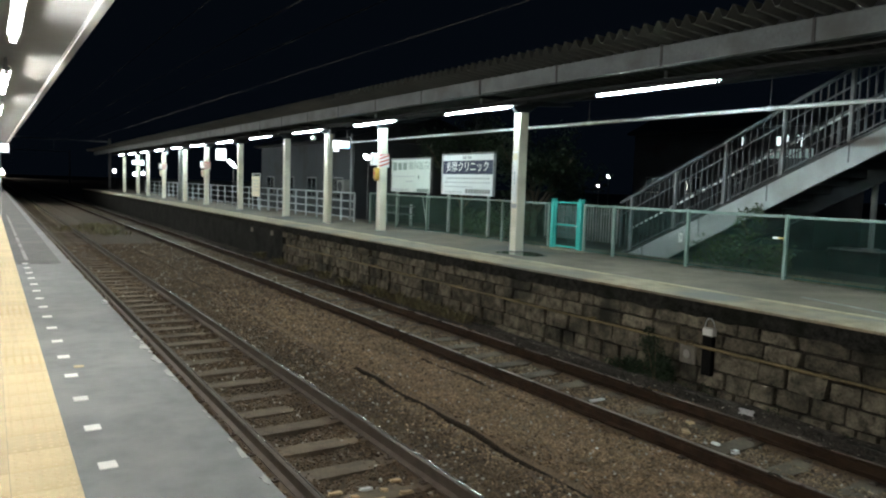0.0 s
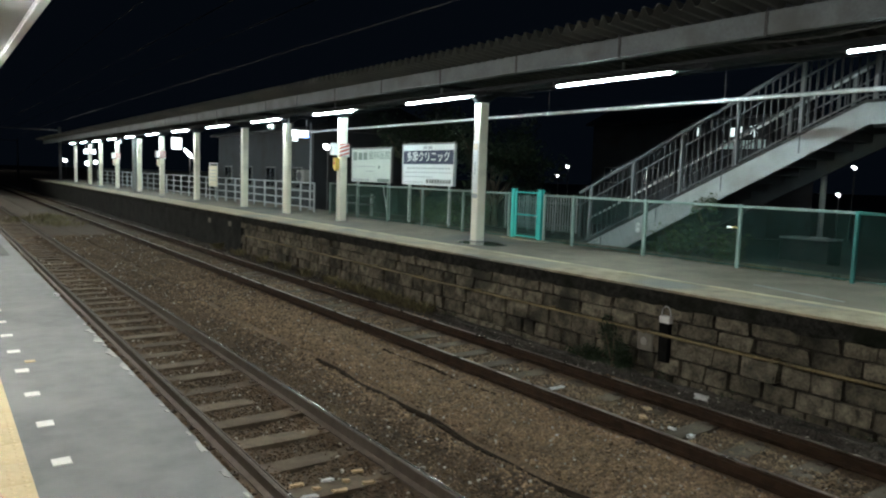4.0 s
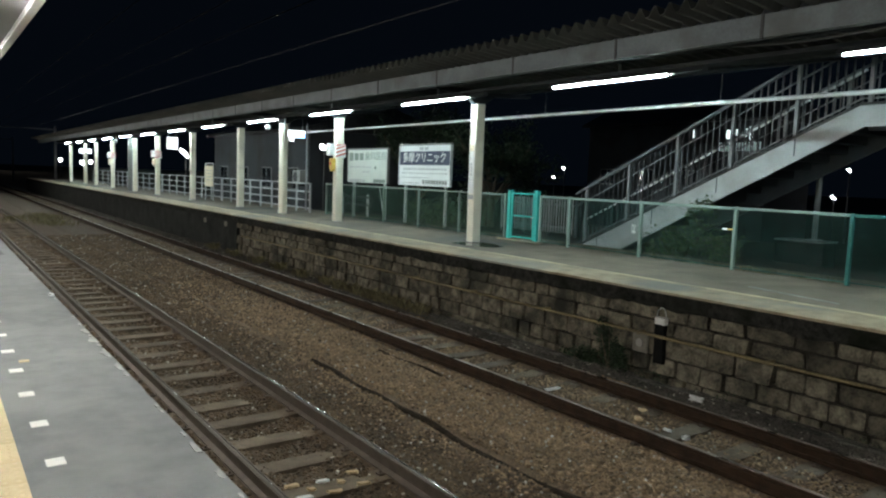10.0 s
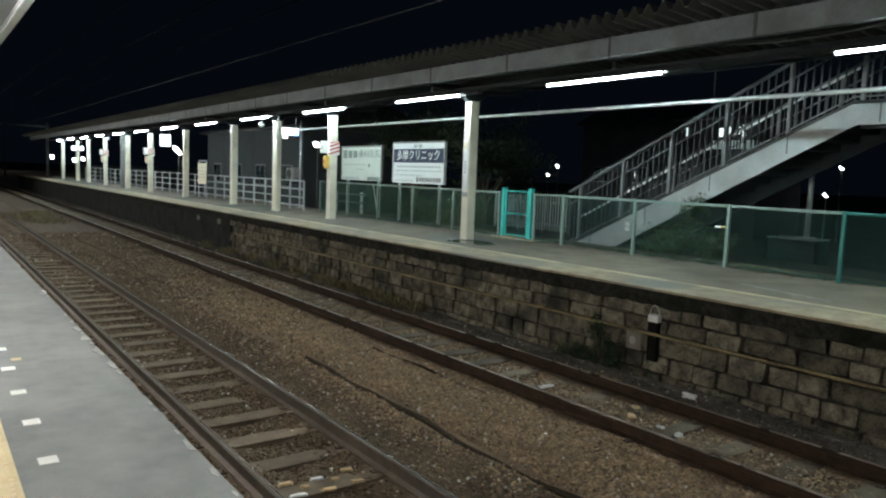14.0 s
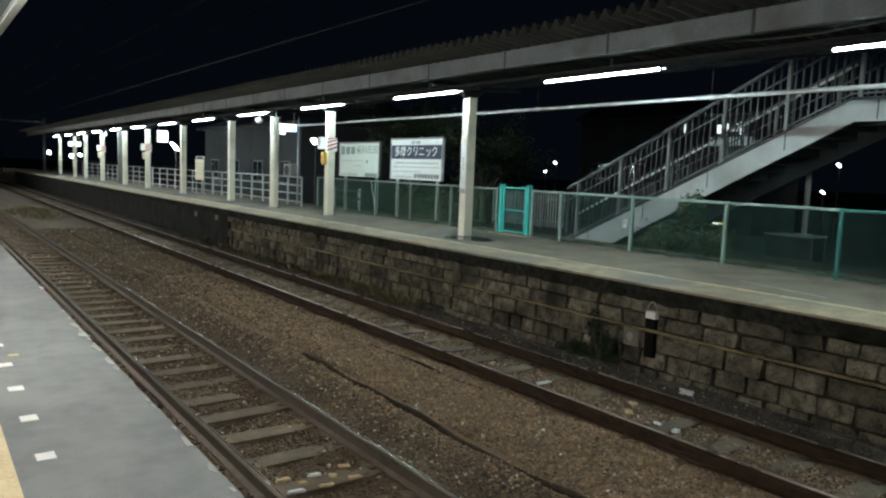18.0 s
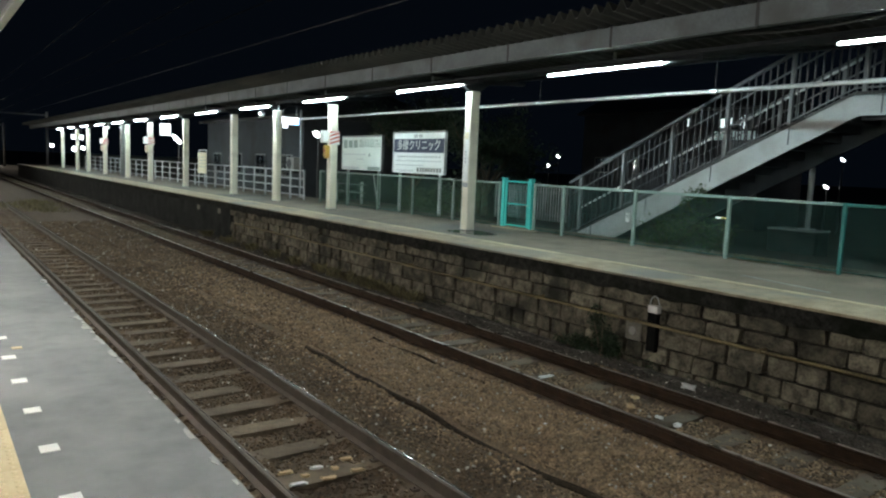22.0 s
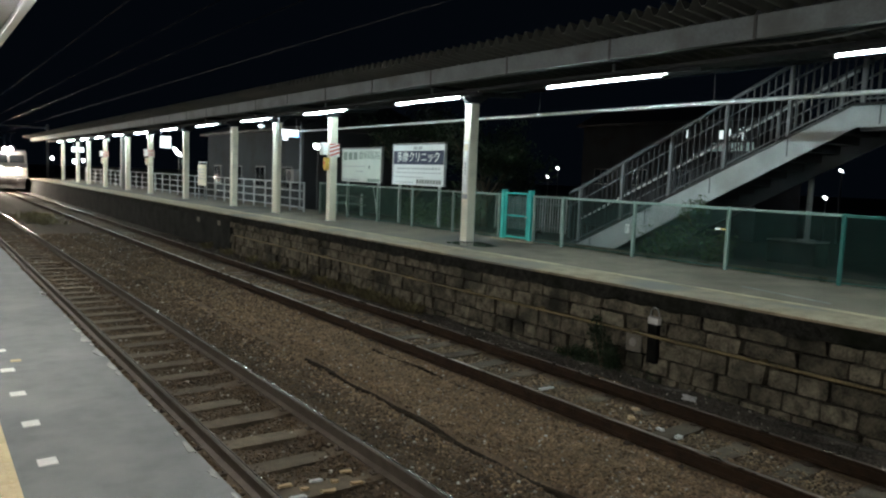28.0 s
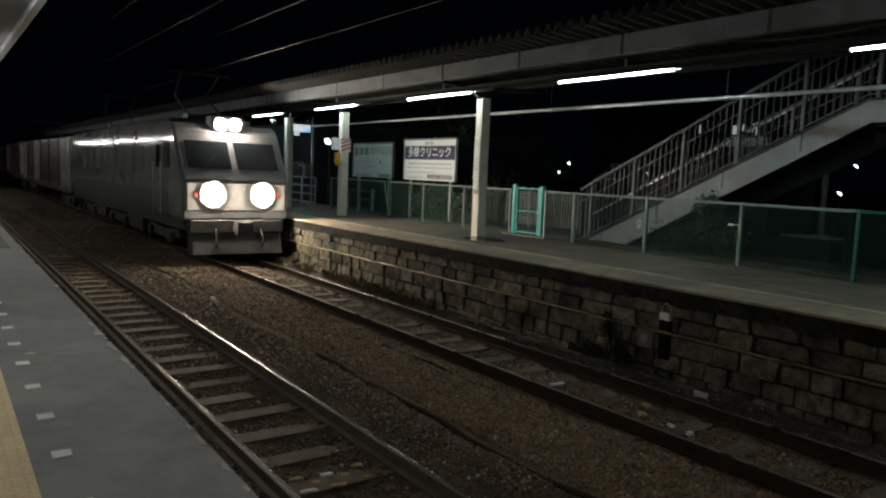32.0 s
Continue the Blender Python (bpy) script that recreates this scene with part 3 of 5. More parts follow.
def far_platform():
    pl = thing("platform_far", (0, 0, 0), "old asphalt platform on a rough stone retaining wall", "platform", kind="structure")
    part("slab", cube(EDGE_FAR + 0.84, 12.6, -14, 82, 0.9, TOP_FAR), M_ASPHALT_FAR, pl)
    part("edge", cube(EDGE_FAR, EDGE_FAR + 0.836, -14, 82, 1.045, TOP_FAR, 0.006), M_EDGE, pl, "pale worn concrete platform edge")
    part("coping", cube(EDGE_FAR + 0.012, EDGE_FAR + 0.8, -14, 82, 0.87, 1.045, 0.01), M_COPING, pl, "dark coping course with the overhang's shade in its colour")
    # ragged dark sheet: moss and the coping's shade on the top course
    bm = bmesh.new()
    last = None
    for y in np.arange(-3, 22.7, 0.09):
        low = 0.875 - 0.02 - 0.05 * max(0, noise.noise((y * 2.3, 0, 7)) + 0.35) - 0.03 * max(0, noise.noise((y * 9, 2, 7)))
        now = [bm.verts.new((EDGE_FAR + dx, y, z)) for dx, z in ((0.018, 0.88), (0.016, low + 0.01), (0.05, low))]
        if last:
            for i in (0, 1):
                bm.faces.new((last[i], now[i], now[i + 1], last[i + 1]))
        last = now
    part("dark_fringe", bm, M_COPING, pl, "dark ragged strip below the coping, part moss, part painted shade")
    part("backing", cube(EDGE_FAR + 0.13, 12.6, -14, 82, -0.5, 0.9), M_JOINT, pl, "dark recessed joints of the wall")
    part("plain_wall", cube(EDGE_FAR + 0.05, EDGE_FAR + 0.13, 22.75, 82, -0.5, 0.87), M_DARKWALL, pl, "near-black concrete wall")
    for wy, wz in ((25.98, 0.7), (23.8, 0.72)):
        part("wall_patch", cube(EDGE_FAR + 0.042, EDGE_FAR + 0.05, wy - 0.14, wy + 0.14, wz - 0.08, wz + 0.08), M_ROUNDPLATE, pl, "pale square patch on the wall")
    part("platform_end", cube(EDGE_FAR + 0.1, 12.6, 82, 82.3, -0.5, TOP_FAR), M_CONCRETE, pl)
    return pl


def yellow_line(pl):
    rng = random.Random(3)
    y = -2.0
    while y < 78:
        n = rng.uniform(1.2, 3.0)
        w = rng.uniform(0.052, 0.068)
        part("yellow_line", cube(EDGE_FAR + 0.9 - w, EDGE_FAR + 0.9 + w, y, y + n, TOP_FAR, TOP_FAR + 0.004), M_YELLOWLINE, pl, "worn yellow safety line")
        y += n + rng.uniform(0.005, 0.06)
    bm = cube(-0.025, 0.025, 0, 1.47, TOP_FAR, TOP_FAR + 0.004)
    bmesh.ops.transform(bm, matrix=Matrix.Translation((9.48, 4.44, 0)) @ Matrix.Rotation(-0.227, 4, "Z"), verts=bm.verts)
    part("faded_line", bm, M_FADED, pl, "faded pale painted line")


def stones(pl):
    """Coursed rough stone blocks; the near stretch block by block."""
    rng = random.Random(11)
    courses = [(-0.42, -0.27, 0.36), (-0.27, -0.08, 0.34), (-0.08, 0.16, 0.37), (0.16, 0.46, 0.56), (0.46, 0.665, 0.52), (0.665, 0.87, 0.50)]
    shapes = []
    for k in range(7):
        bm = bmesh.new()
        box(bm, -0.5, 0.5, -0.5, 0.5, -0.5, 0.5)
        for v in bm.verts:
            v.co += Vector((rng.uniform(-0.2, 0.2) if v.co.x < 0 else 0, rng.uniform(-0.04, 0.04), rng.uniform(-0.035, 0.035)))
        bmesh.ops.bevel(bm, geom=[e for e in bm.edges if any(v.co.x < 0 for v in e.verts)], offset=0.05, segments=2, affect="EDGES", clamp_overlap=True)
        shapes.append(to_mesh("stone_block", bm, M_STONE))
    far = bmesh.new()
    for ci, (z0, z1, w) in enumerate(courses):
        y = -1.0 + rng.uniform(0, 0.4)
        while y < 22.3:
            n = w * rng.uniform(0.6, 1.4)
            gap = 0.017 + 0.014 * rng.random()
            proud = rng.uniform(0.05, 0.105)
            c = (EDGE_FAR + 0.13 - proud / 2 + 0.01, y + n / 2, (z0 + z1) / 2)
            sc = (proud + 0.02, n - gap, z1 - z0 - gap)
            if y < 24 and ci > 0:
                piece("stone_block", rng.choice(shapes), pl, c, scale=sc)
            else:
                vs = box(far, c[0] - sc[0] / 2, c[0] + sc[0] / 2, c[1] - sc[1] / 2, c[1] + sc[1] / 2, c[2] - sc[2] / 2, c[2] + sc[2] / 2) if y < 50 else []
                if not vs and ci % 2 == 0:
                    box(far, c[0] - sc[0] / 2, c[0] + sc[0] / 2, y, y + 1.2, c[2] - sc[2] / 2, c[2] + sc[2] / 2)
                    n = 1.25
            y += n
    tagged(part("stone_courses", far, M_STONE_JOINED, pl, "distant stone courses"), kind="stuff")


# ---- canopy of the far platform ----
COLUMNS = (-4.0, 3.0, 12.86, 19.55, 23.66, 27.83, 34.08, 40.3, 45.4, 51.6, 57.3, 61.6, 68.4)


def column(at):
    co = thing("canopy_column", at, "cream-painted square steel column holding up the platform canopy", "column", "canopy columns")
    part("shaft", cube(-0.115, 0.115, -0.115, 0.115, 0, 3.1, 0.012), M_CREAM, co)
    bm = bmesh.new()
    box(bm, -0.145, 0.145, -0.145, 0.145, 0, 0.015)
    part("base_plate", bm, M_FRAME, co)
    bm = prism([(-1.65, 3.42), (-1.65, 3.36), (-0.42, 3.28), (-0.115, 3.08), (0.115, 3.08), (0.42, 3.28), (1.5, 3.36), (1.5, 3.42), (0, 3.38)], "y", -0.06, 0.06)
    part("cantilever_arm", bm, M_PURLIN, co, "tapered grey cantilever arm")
    return co


def far_canopy():
    ca = thing("canopy_far", (0, 0, 0), "long folded-plate metal canopy over the far platform", "canopy", kind="structure")
    # folded-plate roof, ribs across the platform, falling to a valley over the columns
    pitch, y, pts = 0.2335, -14.0, []
    while y < 74:
        pts += [(y, 0.0), (y + 0.05, 0.0), (y + 0.125, 0.128), (y + 0.155, 0.128)]
        y += pitch
    bm = bmesh.new()
    strips = []
    for x, z in ((7.7, 4.672), (10.1, 4.492), (11.7, 4.612)):
        strips.append([(bm.verts.new((x, a, z + b)), bm.verts.new((x, a, z + b + 0.012))) for a, b in pts])
    for p, q in zip(strips, strips[1:]):
        for i in range(len(pts) - 1):
            bm.faces.new((p[i][0], q[i][0], q[i + 1][0], p[i + 1][0]))
            bm.faces.new((p[i][1], p[i + 1][1], q[i + 1][1], q[i][1]))
    for p in (strips[0], strips[-1]):
        for i in range(len(pts) - 1):
            bm.faces.new((p[i][0], p[i + 1][0], p[i + 1][1], p[i][1]))
    part("roof_sheet", bm, M_CANOPY, ca, "ribbed folded-plate roof sheet")
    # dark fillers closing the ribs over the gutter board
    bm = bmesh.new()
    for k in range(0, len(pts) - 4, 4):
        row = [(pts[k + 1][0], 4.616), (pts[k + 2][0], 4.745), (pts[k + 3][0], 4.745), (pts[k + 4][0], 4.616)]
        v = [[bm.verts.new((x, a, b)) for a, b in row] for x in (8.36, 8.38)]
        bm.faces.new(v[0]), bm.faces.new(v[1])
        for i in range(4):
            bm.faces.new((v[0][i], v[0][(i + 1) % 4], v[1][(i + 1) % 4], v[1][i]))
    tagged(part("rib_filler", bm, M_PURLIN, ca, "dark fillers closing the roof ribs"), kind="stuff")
    # gutter boards in lengths, with joints
    y = 5.06 - 2.285 * 9
    while y < 73:
        part("gutter_board", cube(8.28, 8.40, y + 0.012, y + 2.273, 4.33, 4.615, 0.008), M_GUTTER, ca, "grey gutter board")
        bm = bmesh.new()
        box(bm, 8.272, 8.30, y - 0.02, y + 0.02, 4.322, 4.612)
        part("joint_strap", bm, M_DARKSTEEL, ca)
        y += 2.285
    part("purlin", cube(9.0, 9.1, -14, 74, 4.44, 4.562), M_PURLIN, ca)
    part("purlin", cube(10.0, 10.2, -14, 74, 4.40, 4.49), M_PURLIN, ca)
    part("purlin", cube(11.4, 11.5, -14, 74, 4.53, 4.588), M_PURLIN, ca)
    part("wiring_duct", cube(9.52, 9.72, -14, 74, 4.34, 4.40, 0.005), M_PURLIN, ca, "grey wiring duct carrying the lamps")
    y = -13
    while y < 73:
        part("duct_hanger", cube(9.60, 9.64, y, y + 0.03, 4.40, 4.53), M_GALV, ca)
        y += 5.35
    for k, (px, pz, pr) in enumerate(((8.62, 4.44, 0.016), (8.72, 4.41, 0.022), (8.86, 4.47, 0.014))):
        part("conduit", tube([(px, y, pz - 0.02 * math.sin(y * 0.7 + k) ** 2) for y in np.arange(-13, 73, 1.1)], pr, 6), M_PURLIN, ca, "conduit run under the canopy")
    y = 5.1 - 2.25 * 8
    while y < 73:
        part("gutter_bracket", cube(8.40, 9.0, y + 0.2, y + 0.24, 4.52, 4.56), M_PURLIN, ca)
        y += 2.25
    part("drape_cable", tube([(8.66, 3.6 + 0.15 * k, 4.36 - 0.06 * math.sin(k / 14 * math.pi)) for k in range(15)], 0.014, 6), M_BLACK, ca, "sagging black cable")
    for cy in COLUMNS:
        column((COLUMN_X, cy, TOP_FAR))
    lamp = tube_lamp("tube_light", M_TUBE, M_PURLIN, True)
    lamp.location = (9.62, 8.70, 4.268)
    for i in range(-1, 12):
        if i:
            copy_thing(lamp, pose(9.62, 8.70 + 5.27 * i, 4.268))
    # long conduit hung behind the columns
    pipe = thing("conduit_pipe", (11.0, 0, 3.95), "long galvanised conduit hung under the canopy", "pipe")
    bm = bmesh.new()
    bar(bm, (0, -12, 0), (0, 23.7, 0), 0.035, 10)
    part("pipe", bm, M_GALV, pipe, smooth=True)
    for y in np.arange(-9.7, 23, 4.27):
        bm = bmesh.new()
        bar(bm, (0, y, -0.03), (0, y, 0.61), 0.005, 6)
        part("hanger", bm, M_DARKSTEEL, pipe)
        bm = bmesh.new()
        bar(bm, (0, y - 0.05, 0), (0, y + 0.05, 0), 0.045, 10)
        part("coupling", bm, M_GALV, pipe)


# ---- things on the far platform ----
def mesh_panel(bm, x, y0, y1, z0, z1, step=0.1, r=0.003):
    n = int((y1 - y0) / step)
    for i in range(1, n):
        y = y0 + (y1 - y0) * i / n
        box(bm, x - r, x + r, y - r, y + r, z0, z1)
    m = int((z1 - z0) / step)
    for i in range(1, m):
        z = z0 + (z1 - z0) * i / m
        box(bm, x - r, x + r, y0, y1, z - r, z + r)


def fence(ys, paint, x, name_label, first=0):
    fe = thing("mesh_fence", (x, ys[0], TOP_FAR), name_label, "fence", "mesh fence along the platform back")
    for y in ys[first:]:
        part("post", cube(-0.03, 0.03, y - ys[0] - 0.03, y - ys[0] + 0.03, -0.1, 1.12, 0.006), paint, fe)
    for a, b in zip(ys, ys[1:]):
        a, b = a - ys[0], b - ys[0]
        part("top_rail", cube(-0.025, 0.025, a + 0.03, b - 0.03, 1.06, 1.11, 0.006), paint, fe)
        part("bottom_rail", cube(-0.02, 0.02, a + 0.03, b - 0.03, 0.04, 0.06), M_MESH, fe)
        bm = bmesh.new()
        mesh_panel(bm, 0, a + 0.03, b - 0.03, 0.07, 1.07, 0.03, 0.0014)
        part("wire_mesh", bm, M_MESHPALE if paint == M_FENCEGREY else M_MESH, fe, "dark green welded wire mesh")
    return fe


def gate():
    g = thing("fence_gate", (FENCE_X, 12.82, TOP_FAR), "bright teal steel gate in the platform fence", "gate")
    for y in (-0.475, 0.475):
        part("gate_post", cube(-0.055, 0.055, y - 0.055, y + 0.055, 0, 1.2, 0.01), M_TEAL, g)
        part("post_cap", cube(-0.06, 0.06, y - 0.06, y + 0.06, 1.2, 1.215), M_TEAL, g)
    for y in (-0.385, 0.385):
        part("gate_stile", cube(-0.035, 0.015, y - 0.025, y + 0.025, 0.06, 1.16, 0.006), M_TEAL, g)
    for z in (0.09, 0.6, 1.13):
        part("gate_rail", cube(-0.03, 0.01, -0.36, 0.36, z - 0.02, z + 0.02, 0.005), M_TEAL, g)
    bm = bmesh.new()
    mesh_panel(bm, 0, -0.36, 0.36, 0.11, 1.11, 0.05, 0.002)
    part("wire_mesh", bm, M_MESH, g)
    for k in range(15):
        z = 0.15 + 0.065 * k
        if abs(z - 0.6) > 0.04:
            part("cross_wire", cube(-0.012, -0.006, -0.36, 0.36, z - 0.006, z + 0.006), M_TEALDARK, g)
    bm = bmesh.new()
    bar(bm, (-0.06, -0.33, 0.58), (-0.06, -0.42, 0.58), 0.012, 6)
    part("latch", bm, M_GALV, g, "steel latch")
    part("threshold", cube(-0.16, 0.16, -0.75, 0.75, 0, 0.04, 0.01), M_EDGE, g, "pale concrete threshold")


def railing(ys, x):
    ra = thing("pipe_railing", (x, ys[0], TOP_FAR), "white-painted tubular platform railing with four rails", "railing", "railing along the platform back")
    for y in ys:
        part("post", cube(-0.03, 0.03, y - ys[0] - 0.03, y - ys[0] + 0.03, 0, 1.08, 0.008), M_GALV, ra)
    for a, b in zip(ys, ys[1:]):
        for z in (0.16, 0.46, 0.76, 1.06):
            bm = bmesh.new()
            bar(bm, (0, a - ys[0], z), (0, b - ys[0], z), 0.026, 8)
            part("rail", bm, M_GALV, ra, smooth=True)


def text_mesh(body, size, material, parent, at, name="lettering", stretch=1.0):
    """Flat letters on a board that faces -x: reading runs towards -y."""
    cu = bpy.data.curves.new("lettering", "FONT")
    cu.body, cu.size, cu.align_x, cu.align_y, cu.extrude = body, size, "CENTER", "CENTER", 0.002
    tmp = bpy.data.objects.new("lettering", cu)
    scene.collection.objects.link(tmp)
    me = bpy.data.meshes.new_from_object(tmp.evaluated_get(bpy.context.evaluated_depsgraph_get()))
    bpy.data.objects.remove(tmp)
    m = Matrix(((0, 0, -1, 0), (-1, 0, 0, 0), (0, 1, 0, 0), (0, 0, 0, 1)))
    me.transform(m @ Matrix.Diagonal((stretch, 1, 1, 1)))
    me.materials.clear()
    me.materials.append(material)
    ob = new(name, me)
    ob.parent = parent
    ob.location = at
    return ob


def bars(parent, x, y0, y1, z, hgt, n, material, rng, name="text_bar"):
    """A line of unreadable writing as short bars, from y1 down to y0."""
    step = (y1 - y0) / n
    for i in range(n):
        a = y0 + step * (i + 0.12)
        b = a + step * rng.uniform(0.55, 0.8)
        part(name, cube(x - 0.002, x + 0.002, a, b, z - hgt / 2, z + hgt / 2), material, parent)


def billboard_tama():
    s = thing("clinic_signboard", (FENCE_X + 0.3, 17.56, TOP_FAR), "white clinic advertising board with a navy name panel on two posts", "signboard", "advertising boards")
    w, z0, z1 = 1.32, 1.18, 2.36
    for y in (-1.03, 1.06):
        part("post", cube(0.052, 0.13, y - 0.04, y + 0.04, 0, z0 + 0.4, 0.006), M_GALV, s)
    part("board", cube(0.0, 0.05, -w, w, z0, z1, 0.006), M_SIGNWHITE, s)
    part("frame_top", cube(-0.02, 0.07, -w - 0.03, w + 0.03, z1, z1 + 0.05), M_FRAME, s)
    for y in (-w - 0.015, w + 0.015):
        part("frame_side", cube(-0.02, 0.06, y - 0.015, y + 0.015, z0, z1), M_GALV, s)
    part("navy_panel", cube(-0.006, 0.0, -w + 0.02, w - 0.02, z0 + 0.61, z0 + 1.01), M_NAVY, s, "navy panel behind the clinic name")
    text_mesh("多摩クリニック", 0.33, M_WHITE, s, (-0.008, 0, z0 + 0.81), stretch=0.98)
    rng = random.Random(2)
    bars(s, -0.003, -0.25, 0.25, z0 + 1.09, 0.09, 2, M_INKGREY, rng)
    bars(s, -0.003, -1.15, 1.1, z0 + 0.49, 0.05, 15, M_INKGREY, rng)
    bars(s, -0.003, -1.2, 1.2, z0 + 0.37, 0.032, 18, M_INKGREY, rng)
    bars(s, -0.003, -0.3, 1.2, z0 + 0.24, 0.028, 12, M_INKGREY, rng)
    bars(s, -0.003, -1.2, 0.05, z0 + 0.12, 0.12, 9, M_FRAME, rng)
    bars(s, -0.003, 0.2, 1.2, z0 + 0.08, 0.03, 8, M_INKGREY, rng)


def billboard_dental():
    s = thing("dental_signboard", (FENCE_X + 0.3, 20.9, TOP_FAR), "faded pale green dental practice advertising board on two posts", "signboard", "advertising boards")
    w, z0, z1 = 1.30, 1.185, 2.27
    for y in (-1.05, 1.0):
        part("post", cube(0.052, 0.13, y - 0.04, y + 0.04, 0, z0 + 0.4, 0.006), M_GALV, s)
    part("brace", (lambda bm: (flat(bm, (0.07, -1.05, 0.1), (0.07, -0.72, 1.1), 0.03, 0.03), bm)[1])(bmesh.new()), M_GALV, s)
    part("board", cube(0.0, 0.05, -w, w, z0, z1, 0.006), M_SIGNPALE, s)
    part("frame_top", cube(-0.02, 0.07, -w - 0.03, w + 0.03, z1, z1 + 0.05), M_FRAME, s)
    for y in (-w - 0.015, w + 0.015):
        part("frame_side", cube(-0.02, 0.06, y - 0.015, y + 0.015, z0, z1), M_FRAME, s)
    rng = random.Random(6)
    part("emblem", cube(-0.004, 0.0, 0.93, 1.2, z0 + 0.72, z0 + 1.0), M_INKGREEN, s, "dark square emblem")
    bars(s, -0.003, 0.2, 0.88, z0 + 0.86, 0.24, 2, M_INKGREEN, rng)
    text_mesh("歯科医院", 0.29, M_INKGREEN, s, (-0.004, -0.55, z0 + 0.86), stretch=1.2)
    part("mark", (lambda bm: (bar(bm, (-0.004, -0.55, z0 + 0.5), (0.0, -0.55, z0 + 0.5), 0.06, 10), bm)[1])(bmesh.new()), M_INKGREEN, s)
    bars(s, -0.003, -0.3, 1.2, z0 + 0.52, 0.035, 10, M_INKGREY, rng)
    bars(s, -0.003, -0.2, 0.3, z0 + 0.36, 0.035, 3, M_INKGREY, rng)
    bars(s, -0.003, 0.1, 1.2, z0 + 0.07, 0.07, 8, M_INKGREY, rng)
    part("caption_box", cube(-0.004, 0.0, -1.2, -0.45, z0 + 0.02, z0 + 0.13), M_INKGREEN, s)


def column_boxes(y, paint):
    b = thing("equipment_box", (COLUMN_X, y, TOP_FAR + 1.98), "white equipment box on a canopy column", "box", "boxes on columns")
    part("case", cube(-0.30, -0.12, 0.02, 0.22, 0, 0.36, 0.012), M_WHITE, b)
    part("bracket", cube(-0.13, -0.1, 0.05, 0.19, 0.1, 0.26), M_GALV, b)
    st = thing("striped_plate", (COLUMN_X, y - 0.13, TOP_FAR + 1.93), "red and white diagonally striped warning plate", "sign", "plates on columns")
    part("plate", cube(-0.17, 0.17, -0.012, 0.0, 0, 0.40), M_WHITE, st)
    for i in range(4):
        z = 0.0 + i * 0.11
        pts = [(-0.165, z), (-0.165, z + 0.05), (0.165, min(0.395, z + 0.16)), (0.165, min(0.39, z + 0.11))]
        part("red_stripe", prism(pts, "y", -0.016, -0.013), M_RED, st)
    e = thing("emergency_button", (COLUMN_X, y, TOP_FAR + 1.52), "yellow emergency call box on a canopy column" if paint is M_ORANGE else "faded cream emergency call box on a canopy column", "box", "call boxes on columns")
    part("case", cube(-0.26, -0.117, -0.08, 0.1, 0.06, 0.38, 0.02), paint, e)
    part("lower_cap", cube(-0.24, -0.117, -0.05, 0.07, 0.0, 0.06, 0.01), paint, e)
    part("button", (lambda bm: (bar(bm, (-0.27, 0.01, 0.22), (-0.255, 0.01, 0.22), 0.04, 10), bm)[1])(bmesh.new()), M_RED, e)


def hanging_sign(at, w, hgt, lit, label):
    s = thing("hanging_sign", at, label, "sign", "hanging signs under the canopy")
    part("case", cube(-w / 2, w / 2, -0.07, 0.07, 0, hgt, 0.01), M_FRAME, s)
    part("lit_face", cube(-w / 2 + 0.02, w / 2 - 0.02, -0.076, -0.0705, 0.02, hgt - 0.02), lit, s, "glowing sign face")
    for x in (-w / 3, w / 3):
        bm = bmesh.new()
        bar(bm, (x, 0, hgt), (x, 0, 4.52 - at[2]), 0.012, 6)
        part("rod", bm, M_GALV, s)
    return s


def platform_sign():
    s = thing("platform_sign", (0.34, 30.0, TOP_NEAR), "lit white box sign on a steel post on the platform", "sign")
    part("post", cube(-0.05, 0.05, -0.05, 0.05, 0, 2.22, 0.008), M_GALV, s)
    part("case", cube(-0.33, 0.33, -0.08, 0.08, 2.22, 2.56, 0.015), M_FRAME, s)
    part("lit_face", cube(-0.30, 0.30, -0.086, -0.0805, 2.25, 2.53), M_LED, s, "glowing white sign face")


def exit_sign():
    s = thing("hanging_sign", (10.84, 24.3, 3.62), "stepped white and blue hanging sign, lit from within", "sign", "hanging signs under the canopy")
    part("case", cube(-0.34, 0.34, -0.06, 0.06, 0.12, 0.40, 0.01), M_FRAME, s)
    part("lower_case", cube(-0.30, -0.08, -0.055, 0.055, 0.0, 0.118, 0.008), M_FRAME, s)
    part("white_face", cube(-0.325, 0.1, -0.066, -0.0605, 0.14, 0.385), M_LED, s, "glowing white sign face")
    part("upper_face", cube(0.11, 0.325, -0.066, -0.0605, 0.27, 0.385), M_LED, s, "glowing white sign face")
    part("blue_face", cube(0.11, 0.325, -0.066, -0.0605, 0.14, 0.26), M_LEDBLUE, s, "glowing blue sign face")
    part("lower_face", cube(-0.285, -0.095, -0.061, -0.0555, 0.012, 0.108), M_LED, s, "glowing white sign face")
    for x in (-0.25, 0.25):
        bm = bmesh.new()
        bar(bm, (x, 0, 0.4), (x, 0, 0.93), 0.012, 6)
        part("rod", bm, M_GALV, s)


